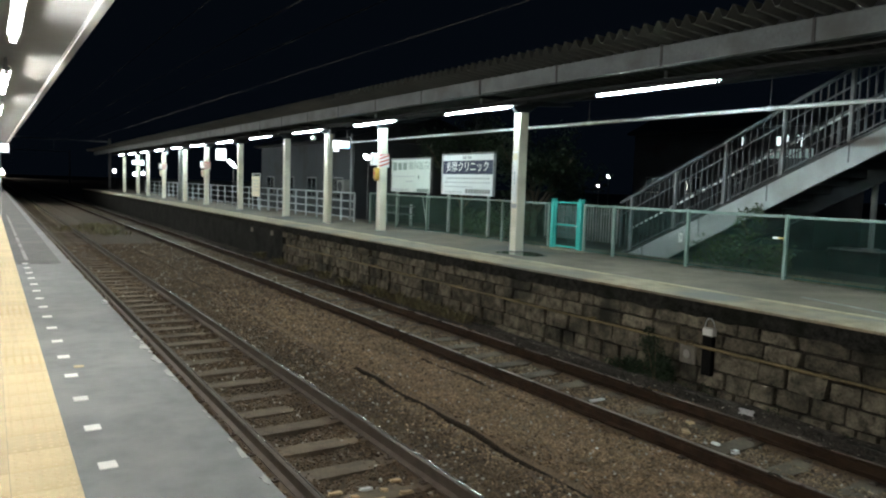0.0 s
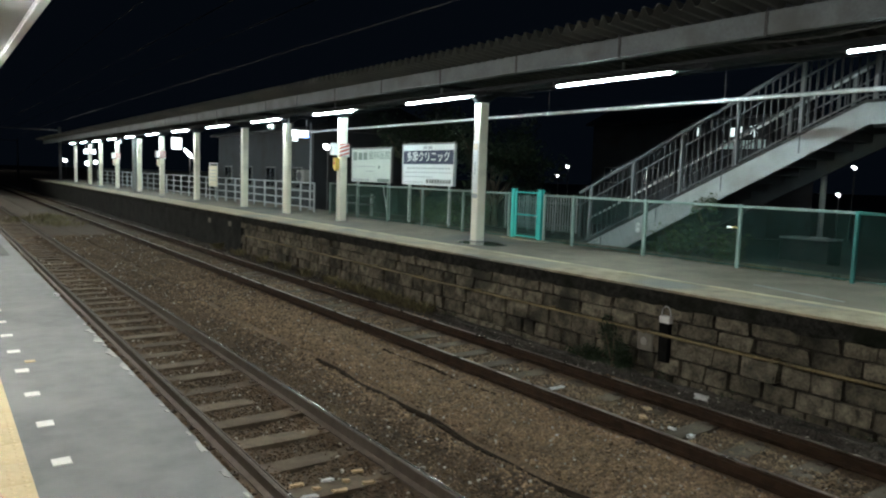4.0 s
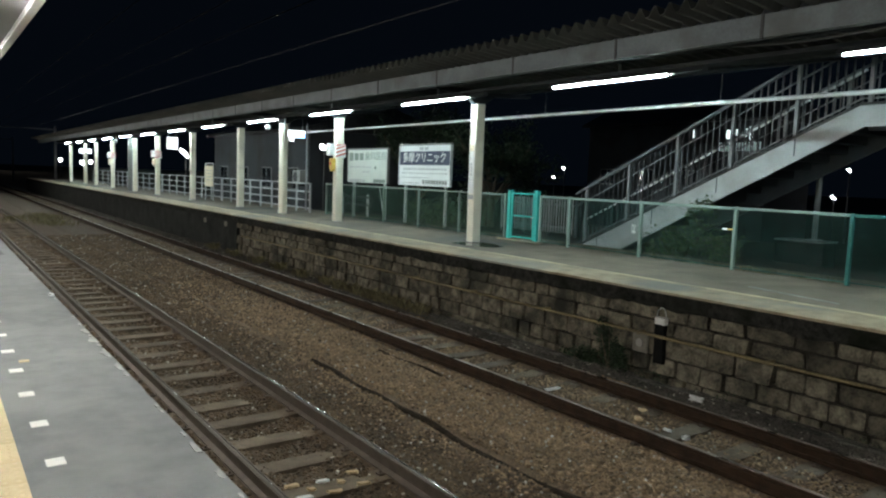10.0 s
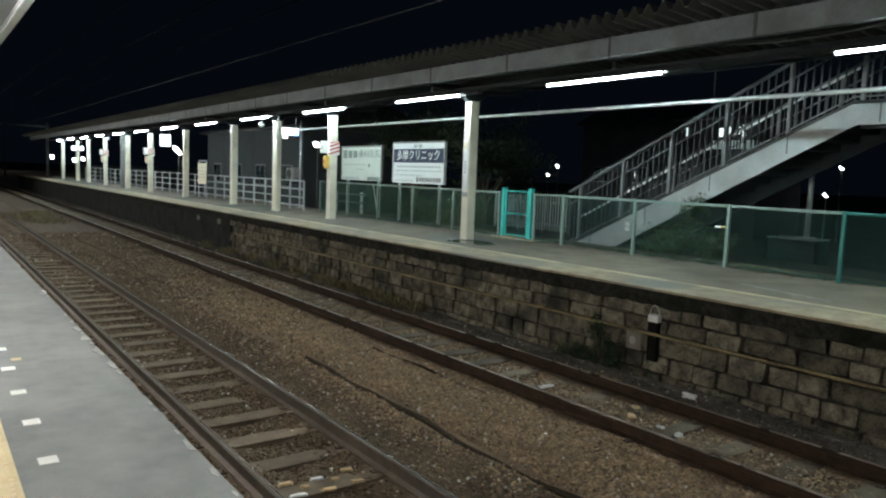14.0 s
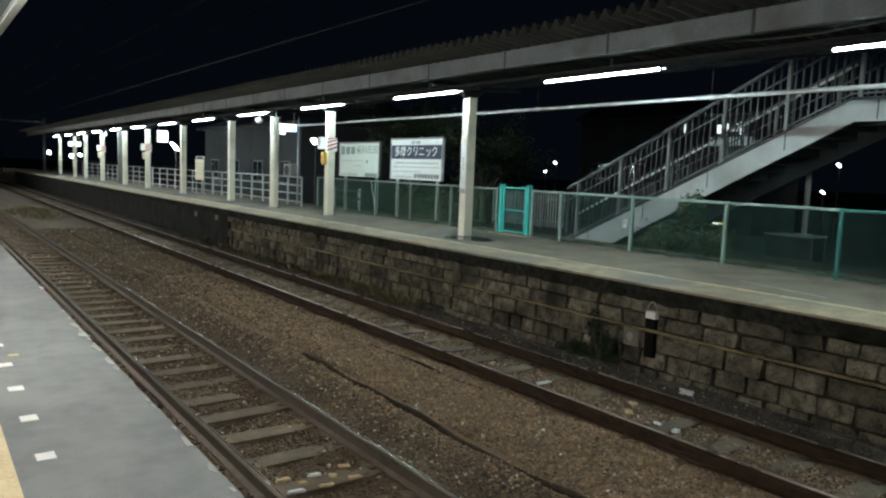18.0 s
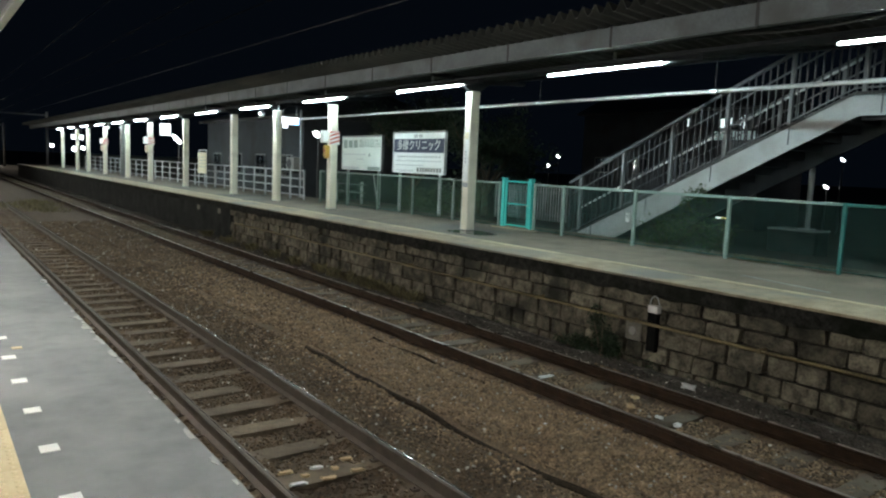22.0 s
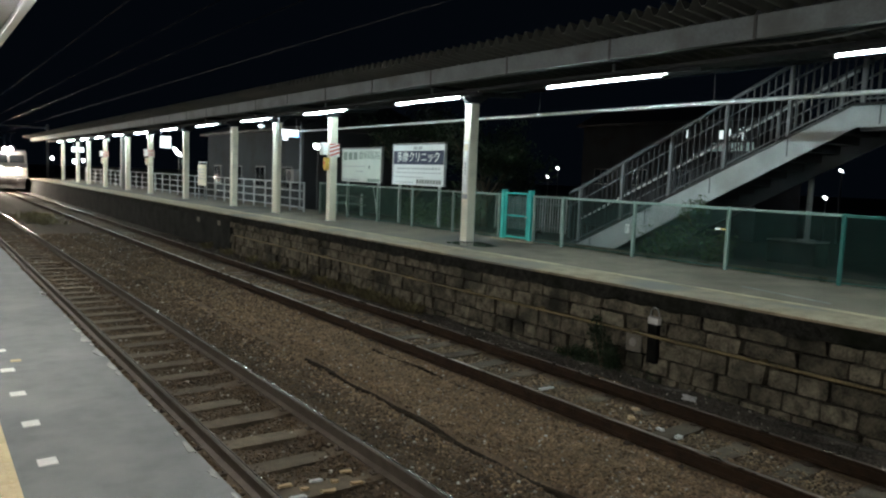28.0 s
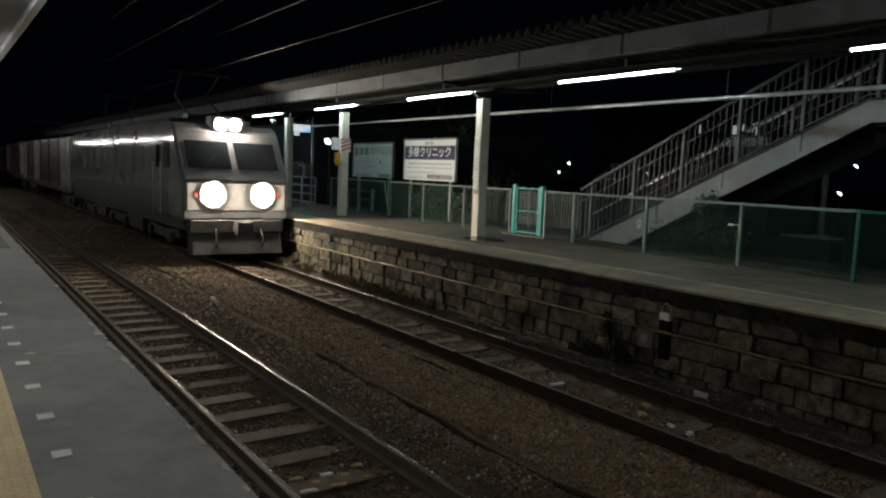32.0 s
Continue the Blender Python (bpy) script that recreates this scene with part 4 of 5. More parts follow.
def notice_stand():
    s = thing("notice_stand", (10.95, 34.3, TOP_FAR), "cream notice board standing on the platform", "notice board")
    for y in (-0.56, 0.56):
        part("leg", cube(-0.02, 0.02, y - 0.02, y + 0.02, 0, 1.75, 0.004), M_GALV, s)
    part("board", cube(-0.035, -0.021, -0.62, 0.62, 0.64, 1.62, 0.004), M_NOTICE, s)
    part("top_rail", cube(-0.02, 0.02, -0.54, 0.54, 1.70, 1.75), M_GALV, s)
    rng = random.Random(9)
    for z in (1.4, 1.25, 1.1, 0.95):
        bars(s, -0.0375, -0.5, 0.5, z, 0.04, 6, M_INKGREY, rng)


def stool_speaker(y):
    s = thing("loudspeaker", (10.05, y, 4.0), "small grey loudspeaker hung under the canopy", "loudspeaker", "loudspeakers")
    bm = bmesh.new()
    bar(bm, (0, -0.1, 0.1), (0, 0.1, 0.1), 0.07, 12, 0.11)
    part("horn", bm, M_GALV, s)
    part("bracket", cube(-0.015, 0.015, -0.015, 0.015, 0.15, 0.42), M_GALV, s)


def drain_kerb():
    k = thing("drain_kerb", (7.97, 0, -0.2), "low worn concrete kerb along the foot of the stone wall", "kerb")
    y, i = 1.2, 0
    while y < 11.5:
        n = 1.0 + 0.25 * math.sin(i * 2.7)
        part("kerb_block", cube(-0.035 - 0.006 * (i % 3), 0.035, y, y + n - 0.02, -0.05, 0.052 + 0.008 * math.sin(i * 1.9), 0.008), M_KERB, k)
        y, i = y + n, i + 1


def km_post():
    p = thing("track_marker", (8.115, 6.1, 0.08), "black and white painted marker post against the stone wall", "marker post")
    part("post", cube(-0.04, 0.04, -0.08, 0.08, 0, 0.54, 0.01), M_MATTBLACK, p, "matt black post")
    part("white_cap", cube(-0.045, 0.045, -0.085, 0.085, 0.54, 0.64, 0.01), M_WHITE, p)
    bm2 = [(0, 0.075 * math.cos(a), 0.64 + 0.13 * math.sin(a)) for a in np.linspace(0, math.pi, 9)]
    part("wire_hoop", tube(bm2, 0.008, 6), M_GALV, p)
    pl = thing("round_plate", (8.12, 6.42, 0.31), "pale round plate fixed to the stone wall", "plate")
    part("panel", cube(-0.03, 0.0, -0.135, 0.135, -0.14, 0.13, 0.02), M_ROUNDPLATE, pl)
    bm = bmesh.new()
    bar(bm, (-0.045, 0, 0), (-0.029, 0, 0), 0.06, 16)
    part("disc", bm, M_CONCRETE, pl)


def wall_pipe():
    p = thing("wall_pipe", (8.03, 0, 0.468), "long yellowish conduit clipped along the stone wall", "pipe")
    bm = bmesh.new()
    bar(bm, (0, -6, 0), (0, 22, 0), 0.021, 8)
    part("pipe", bm, M_PIPE, p, smooth=True)
    for y in np.arange(-5, 22, 1.9):
        part("clip", cube(-0.026, 0.13, y - 0.02, y + 0.02, -0.026, 0.026), M_PIPE, p)


def staircase():
    X, W = 13.0, 1.9
    st = thing("footbridge_stairs", (X, 11.35, 0.95), "grey steel footbridge staircase with barred railings", "staircase")
    run, sl, foot = 5.35, 0.478, 0.98

    def top(y):
        """Top edge of the stringer."""
        return 0.49 - sl * max(y, -run)

    for x in (0.0, W):
        pts = [(foot, -0.3), (foot, top(foot)), (-run, top(-run)), (-run - 6.0, top(-run)), (-run - 6.0, top(-run) - 0.36), (-run - 0.08, top(-run) - 0.36), (foot - 0.55, -0.3)]
        # pale material on the platform side only, darker stair grey on the other
        part("stringer", prism(pts, "x", x - 0.03, x + 0.03), M_STRINGER if x == 0 else M_STAIR, st, "grey stair stringer, pale on the platform side, darker behind")
        bm = bmesh.new()
        flat(bm, (x, foot, top(foot) + 0.028), (x, -run, top(-run) + 0.028), 0.09, 0.05)
        flat(bm, (x, -run, top(-run) + 0.028), (x, -run - 6, top(-run) + 0.028), 0.09, 0.05)
        part("capping", bm, M_DARKSTEEL, st, "dark capping along the stringer")
        for y in np.arange(0.4, -run - 5, -1.55):
            part("stiffener", cube(x - 0.036, x + 0.036, y - 0.012, y + 0.012, top(y) - 0.32, top(y)), M_STAIR, st)
    n = 18
    for i in range(n):
        y = foot - (run + foot) * (i + 0.5) / n
        z = top(y) - 0.1
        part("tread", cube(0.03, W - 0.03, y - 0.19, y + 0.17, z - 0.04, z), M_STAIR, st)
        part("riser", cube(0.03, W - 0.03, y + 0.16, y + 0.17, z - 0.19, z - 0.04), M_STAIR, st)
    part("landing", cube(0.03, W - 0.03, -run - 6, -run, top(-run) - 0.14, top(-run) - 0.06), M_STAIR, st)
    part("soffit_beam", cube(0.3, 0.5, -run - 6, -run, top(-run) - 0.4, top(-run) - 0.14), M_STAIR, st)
    for x in (0.0, W):
        for y in np.arange(0.82, -run - 5.6, -1.262):
            z = top(y)
            part("post", cube(x - 0.035, x + 0.035, y - 0.035, y + 0.035, z + 0.05, z + 1.34, 0.005), M_STAIRPOST, st)
        for hgt, r in ((1.36, 0.028), (1.05, 0.014), (0.12, 0.014)):
            bm = bmesh.new()
            flat(bm, (x, foot + 0.2, top(foot + 0.2) + hgt), (x, -run, top(-run) + hgt), r * 2, r * 2)
            flat(bm, (x, -run, top(-run) + hgt), (x, -run - 6, top(-run) + hgt), r * 2, r * 2)
            part("handrail" if hgt > 1.2 else "rail", bm, M_STAIR, st)
        y = foot
        while y > -run - 5.9:
            z = top(y)
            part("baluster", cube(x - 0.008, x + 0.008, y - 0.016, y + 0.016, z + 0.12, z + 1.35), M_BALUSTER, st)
            y -= 0.14
    bm = bmesh.new()
    flat(bm, (0.1, 0.9, top(0.9) + 0.62), (0.1, -run, top(-run) + 0.62), 0.035, 0.035)
    part("lower_handrail", bm, M_GALV, st, "tubular lower handrail")
    for y in (-run - 5,):
        for x in (0.15, W - 0.15):
            part("support_column", cube(x - 0.08, x + 0.08, y - 0.08, y + 0.08, -1.45, top(-run) - 0.14, 0.01), M_STAIR, st)


def stair_notice():
    n = thing("small_notice", (12.966, 10.66, 1.53), "small white notice fixed to the stair stringer", "notice")
    part("plate", cube(-0.006, 0.0, -0.06, 0.06, -0.1, 0.1, 0.002), M_WHITE, n)
    part("text_bar", cube(-0.008, -0.006, -0.04, 0.04, 0.03, 0.05), M_INKGREY, n)
    part("text_bar", cube(-0.008, -0.006, -0.04, 0.03, -0.01, 0.01), M_INKGREY, n)
    s = thing("low_lit_sign", (30.0, 19.25, -0.5), "distant low lit strip sign on a short post", "sign")
    part("post", cube(0.0, 0.05, -0.03, 0.03, 0, 1.14), M_DARKSTEEL, s)
    part("white_strip", cube(-0.05, 0.05, 0.02, 0.26, 1.15, 1.22), M_LEDDIM, s, "lit white strip")
    part("yellow_strip", cube(-0.05, 0.05, -0.3, 0.0, 1.15, 1.22), M_AMBER, s, "lit yellow strip")


def column_plate():
    p = thing("column_sign", (COLUMN_X - 0.117, 12.86, TOP_FAR + 1.1), "narrow vertical white name plate on a canopy column", "sign")
    part("plate", cube(-0.012, 0.0, -0.1, 0.1, 0, 1.15, 0.003), M_WHITE, p)
    rng = random.Random(12)
    for k in range(4):
        z = 0.66 - 0.075 * k
        part("text_bar", cube(-0.015, -0.0125, -0.022, 0.022, z - 0.024, z + 0.024), M_INKGREY, p)
    part("colour_band", cube(-0.015, -0.0125, -0.08, 0.08, 0.95, 1.1), M_NOTICE, p)
    part("lower_label", cube(-0.016, 0.0, -0.1, 0.1, -0.12, -0.02), M_INKGREY, p)


def retaining_wall():
    w = thing("concrete_plinth", (15.4, 7.63, -0.5), "pale concrete plinth beyond the fence", "plinth")
    # block in near-black concrete, much darker than its coping slab
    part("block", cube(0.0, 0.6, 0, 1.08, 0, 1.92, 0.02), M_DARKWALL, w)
    part("coping", cube(-0.06, 0.64, 0.0, 1.06, 1.922, 1.955, 0.006), M_CHIP, w, "pale coping slab")
    p = thing("steel_pole", (15.6, 7.93, 1.46), "slim pale steel pole standing on a concrete plinth", "pole")
    bm = bmesh.new()
    bar(bm, (0, 0, 0), (0, 0, 2.1), 0.06, 10)
    part("pole", bm, M_STRINGER, p, smooth=True)
    part("flange", cube(-0.13, 0.13, -0.13, 0.13, 0, 0.03), M_GALV, p)


def slat_fence():
    f = thing("slatted_fence", (15.1, 14.55, 0.95), "low pale slatted fence behind the platform gate", "fence")
    for y in (0.0, 1.1, 2.2, 3.3):
        part("post", cube(0.02, 0.09, y - 0.035, y + 0.035, -0.1, 1.12, 0.005), M_STAIR, f)
    for z in (0.25, 0.9):
        part("rail", cube(0.0, 0.03, 0, 3.3, z - 0.03, z + 0.03), M_STAIR, f)
    for k in range(30):
        y = 0.06 + k * 0.108
        part("slat", cube(-0.02, 0.0, y, y + 0.05, 0.08, 1.08, 0.003), M_SLAT, f)


def side_posts():
    p = thing("cable_post", (COLUMN_X - 0.02, 23.52, TOP_FAR), "cream cable post beside a canopy column", "post", "posts beside columns")
    part("shaft", cube(-0.07, 0.07, -0.055, 0.055, 0, 2.45, 0.01), M_CREAM, p)
    bm = bmesh.new()
    bar(bm, (0, 0, 2.45), (0, 0, 3.4), 0.02, 8)
    part("riser_pipe", bm, M_GALV, p)
    d = thing("dark_post", (COLUMN_X + 0.05, 46.8, TOP_FAR), "dark grey post beside a canopy column", "post", "posts beside columns")
    part("shaft", cube(-0.13, 0.13, -0.13, 0.13, 0, 3.4, 0.01), M_FRAME, d)
    q = thing("slim_pole", (12.0, 25.86, TOP_FAR), "slim grey steel pole behind the platform railing", "pole")
    bm = bmesh.new()
    bar(bm, (0, 0, 0), (0, 0, 3.35), 0.035, 8)
    part("pole", bm, M_GALV, q, smooth=True)
    part("foot_plate", cube(-0.09, 0.09, -0.09, 0.09, 0, 0.015), M_GALV, q)
    g = thing("guard_rail", (13.4, 23.5, 0.95), "pale guard rail beyond the platform railing", "guard rail")
    for y in (0, 2.0):
        part("post", cube(-0.04, 0.04, y - 0.04, y + 0.04, -0.05, 0.85, 0.005), M_GALV, g)
    for z in (0.45, 0.75):
        part("beam", cube(-0.06, -0.04, -0.4, 2.4, z - 0.03, z + 0.03, 0.006), M_BALUSTER, g)


# ---- plants ----
def leaf_cloud(bm, rng, centre, radius, n, size):
    for _ in range(n):
        d = Vector((rng.gauss(0, 1), rng.gauss(0, 1), rng.gauss(0, 1)))
        d = d.normalized() * rng.random() ** 0.5
        p = Vector(centre) + Vector((d.x * radius[0], d.y * radius[1], d.z * radius[2]))
        q = Euler((rng.uniform(-1, 1), rng.uniform(-1, 1), rng.uniform(0, 6.28))).to_matrix()
        s = size * rng.uniform(0.6, 1.4)
        pts = [(-s, 0, 0), (0, -s * 0.45, s * 0.12), (s, 0, 0), (0, s * 0.45, s * 0.12)]
        vs = [bm.verts.new(p + q @ Vector(c)) for c in pts]
        bm.faces.new(vs)


def bush(at, radius, n, size, label, seed, stems=4, foliage=None):
    rng = random.Random(seed)
    b = thing("bush", at, label, "bush", "bushes")
    for i in range(stems):
        a = rng.uniform(0, 6.28)
        bm = bmesh.new()
        bar(bm, (0, 0, 0), (radius[0] * 0.6 * math.cos(a), radius[1] * 0.6 * math.sin(a), radius[2] * 1.3), 0.018, 5, 0.006)
        part("stem", bm, M_BARK, b)
    bm = bmesh.new()
    for i in range(7):
        c = (rng.uniform(-0.6, 0.6) * radius[0], rng.uniform(-0.6, 0.6) * radius[1], radius[2] * rng.uniform(0.4, 1.5))
        leaf_cloud(bm, rng, c, [r * 0.55 for r in radius], n // 7, size)
    part("leaves", bm, foliage or M_SHRUB, b)


def tree(at, hgt, seed):
    rng = random.Random(seed)
    t = thing("tree", at, "dark broad-leaved tree behind the platform at night", "tree", "trees behind the station")
    bm = bmesh.new()
    bar(bm, (0, 0, 0), (0.1, 0.1, hgt * 0.55), 0.16, 9, 0.09)
    ends = []
    for i in range(7):
        a = i * 0.9 + rng.uniform(-0.3, 0.3)
        e = (math.cos(a) * hgt * 0.26, math.sin(a) * hgt * 0.26, hgt * rng.uniform(0.6, 0.95))
        bar(bm, (0.1, 0.1, hgt * rng.uniform(0.35, 0.55)), e, 0.06, 6, 0.02)
        ends.append(e)
    part("trunk", bm, M_BARK, t)
    bm = bmesh.new()
    for e in ends:
        for k in range(3):
            c = (e[0] + rng.uniform(-0.6, 0.6), e[1] + rng.uniform(-0.6, 0.6), e[2] + rng.uniform(-0.7, 0.5))
            leaf_cloud(bm, rng, c, (0.75, 0.75, 0.6), 110, 0.09)
    part("crown", bm, M_LEAF, t)


def grass(name, spots, label, seed, hgt, base=-0.17):
    rng = random.Random(seed)
    bm = bmesh.new()
    for x, y, n, spread in spots:
        for _ in range(n):
            px, py = x + rng.gauss(0, spread), y + rng.gauss(0, spread * 2.2)
            a, l = rng.uniform(0, 6.28), hgt * rng.uniform(0.4, 1.2)
            w, tip = 0.004, (math.cos(a) * l * 0.6, math.sin(a) * l * 0.6)
            v = [bm.verts.new((px - w * math.sin(a), py + w * math.cos(a), base)), bm.verts.new((px + w * math.sin(a), py - w * math.cos(a), base)), bm.verts.new((px + tip[0] * 0.4, py + tip[1] * 0.4, base + l * 0.7)), bm.verts.new((px + tip[0], py + tip[1], base + l))]
            bm.faces.new((v[0], v[1], v[2])), bm.faces.new((v[1], v[3], v[2]))
    solo(name, bm, M_GRASS, label, "grass", kind="stuff")


# ---- distance ----
def street_lamp(at, hgt, r, label="distant lit street lamp on a slim pole", long=1.5):
    s = thing("street_lamp", at, label, "street lamp", "distant street lamps")
    bm = bmesh.new()
    bar(bm, (0, 0, 0), (0, 0, hgt), 0.06, 8, 0.04)
    part("pole", bm, M_DARKSTEEL, s)
    bm = bmesh.new()
    bmesh.ops.create_uvsphere(bm, u_segments=12, v_segments=8, radius=r, matrix=Matrix.Translation((-0.1, 0, hgt)) @ Matrix.Rotation(0.6 if long < 2 else 0.3, 4, "X") @ Matrix.Diagonal((1, long, 0.7, 1)))
    part("lamp_head", bm, M_LAMP, s, "glowing lamp head", smooth=True)


def house(at, w, d, hgt, label):
    """A plain building whose front faces -x, w along y, d deep."""
    ho = thing("house", at, label, "house", "houses behind the station")
    part("wall", cube(0, d, 0, w, 0, hgt, 0.02), M_HOUSE, ho)
    part("roof", prism([(-0.4, hgt), (d / 2, hgt + 1.4), (d + 0.4, hgt), (d + 0.4, hgt - 0.12), (-0.4, hgt - 0.12)], "y", -0.4, w + 0.4), M_DARKSTEEL, ho)
    y = 1.2
    while y < w - 1.8:
        win = part("window", cube(-0.05, 0.0, y, y + 1.3, hgt * 0.42, hgt * 0.42 + 1.1, 0.01), M_FRAME, ho)
        part("pane", cube(-0.056, -0.051, y + 0.06, y + 0.62, hgt * 0.42 + 0.06, hgt * 0.42 + 1.04), M_GLASS, win)
        part("pane", cube(-0.056, -0.051, y + 0.68, y + 1.24, hgt * 0.42 + 0.06, hgt * 0.42 + 1.04), M_GLASS, win)
        y += 3.4
    return ho


def outdoor_unit(at):
    a = thing("air_conditioner", at, "pale outdoor air-conditioning unit beside the house wall", "air conditioner")
    part("case", cube(-0.32, 0, -0.42, 0.42, 0.1, 0.75, 0.015), M_CONCRETE, a)
    bm = bmesh.new()
    bar(bm, (-0.33, 0.1, 0.43), (-0.32, 0.1, 0.43), 0.25, 20)
    part("fan_grille", bm, M_DARKSTEEL, a)
    for y in (-0.35, 0.35):
        part("foot", cube(-0.3, -0.02, y - 0.04, y + 0.04, 0, 0.1), M_BLACK, a)


def wires():
    for x, z, r, label in ((RAIL_FAR, 5.15, 0.006, "contact wire over the far track"), (RAIL_FAR, 6.017, 0.013, "messenger wire over the far track"), (3.6, 4.915, 0.009, "contact wire over the near track"), (3.6, 5.85, 0.009, "messenger wire over the near track")):
        bm = bmesh.new()
        bar(bm, (x, -30, z), (x, 300, z), r, 6)
        solo("overhead_wire", bm, M_WIRE, label, "overhead wire", "overhead wires")


def catenary_mast(y):
    m = thing("catenary_mast", (-6.5, y, -0.5), "steel catenary mast with a long arm over the tracks", "mast", "catenary masts")
    bm = bmesh.new()
    bar(bm, (0, 0, 0), (0, 0, 7.4), 0.16, 12, 0.13)
    part("pole", bm, M_GALV, m, smooth=True)
    bm = bmesh.new()
    bar(bm, (0, 0, 7.0), (18.9, 0, 7.0), 0.07, 8)
    part("beam", bm, M_GALV, m)
    bm = bmesh.new()
    bar(bm, (18.9, 0, 0), (18.9, 0, 7.4), 0.16, 12, 0.13)
    part("far_pole", bm, M_GALV, m, smooth=True)
    for x in (3.6, RAIL_FAR):
        bm = bmesh.new()
        bar(bm, (x + 6.5, 0, 5.4), (x + 6.5, 0, 7.0), 0.02, 6)
        part("drop_arm", bm, M_GALV, m)


# ---- the freight train ----
def disc(x, y0, y1, z, r, seg=20):
    bm = bmesh.new()
    bar(bm, (x, y0, z), (x, y1, z), r, seg)
    return bm


def dome(x, y, z, r, rise, seg=20, steps=5):
    """A domed lens that bulges towards -y, closed at its back."""
    bm = bmesh.new()
    loops = []
    for k in range(steps):
        a = k / steps * math.pi / 2
        loops.append([bm.verts.new((x + r * math.cos(a) * math.cos(i / seg * 2 * math.pi), y - rise * math.sin(a), z + r * math.cos(a) * math.sin(i / seg * 2 * math.pi))) for i in range(seg)])
    for a, b in zip(loops, loops[1:]):
        for i in range(seg):
            bm.faces.new((a[i], a[(i + 1) % seg], b[(i + 1) % seg], b[i]))
    tip = bm.verts.new((x, y - rise, z))
    for i in range(seg):
        bm.faces.new((loops[-1][i], loops[-1][(i + 1) % seg], tip))
    bm.faces.new(loops[0])
    return bm


def bowl(x, z, r0, r1, y0, y1, seg=28):
    """A shallow dished ring from radius r0 at y0 out to r1 at y1, closed at its back."""
    bm = bmesh.new()
    loops = []
    for r, y in ((r0, y0), (r1, y1), (r1, 0.0), (r0, 0.0)):
        loops.append([bm.verts.new((x + r * math.cos(i / seg * 2 * math.pi), y, z + r * math.sin(i / seg * 2 * math.pi))) for i in range(seg)])
    for a, b in zip(loops, loops[1:] + loops[:1]):
        for i in range(seg):
            bm.faces.new((a[i], a[(i + 1) % seg], b[(i + 1) % seg], b[i]))
    return bm


def ring_bm(x, y0, y1, z, r0, r1, seg=24):
    bm = bmesh.new()
    loops = []
    for r, y in ((r0, y1), (r0, y0), (r1, y0), (r1, y1)):
        loops.append([bm.verts.new((x + r * math.cos(i / seg * 2 * math.pi), y, z + r * math.sin(i / seg * 2 * math.pi))) for i in range(seg)])
    for a, b in zip(loops, loops[1:] + loops[:1]):
        for i in range(seg):
            bm.faces.new((a[i], a[(i + 1) % seg], b[(i + 1) % seg], b[i]))
    return bm


def bogie(parent, y, tread=0.43):
    b = part("bogie", bevel(prism([(y - 1.75, 0.45), (y - 1.6, 0.72), (y - 0.5, 0.62), (y + 0.5, 0.62), (y + 1.6, 0.72), (y + 1.75, 0.45), (y + 0.6, 0.34), (y - 0.6, 0.34)], "x", -1.08, 1.08), 0.02), M_DARKSTEEL, parent)
    for dy in (-1.15, 1.15):
        for s in (-1, 1):
            bm = bmesh.new()
            bar(bm, (s * 0.50, y + dy, tread), (s * 0.63, y + dy, tread), tread, 24)
            bar(bm, (s * 0.63, y + dy, tread), (s * 0.66, y + dy, tread), tread * 0.55, 16)
            part("wheel", bm, M_RUST, b, "steel wheel")
            part("axle_box", cube(min(s * 1.08, s * 1.2), max(s * 1.08, s * 1.2), y + dy - 0.14, y + dy + 0.14, 0.3, 0.58, 0.03), M_DARKSTEEL, b)


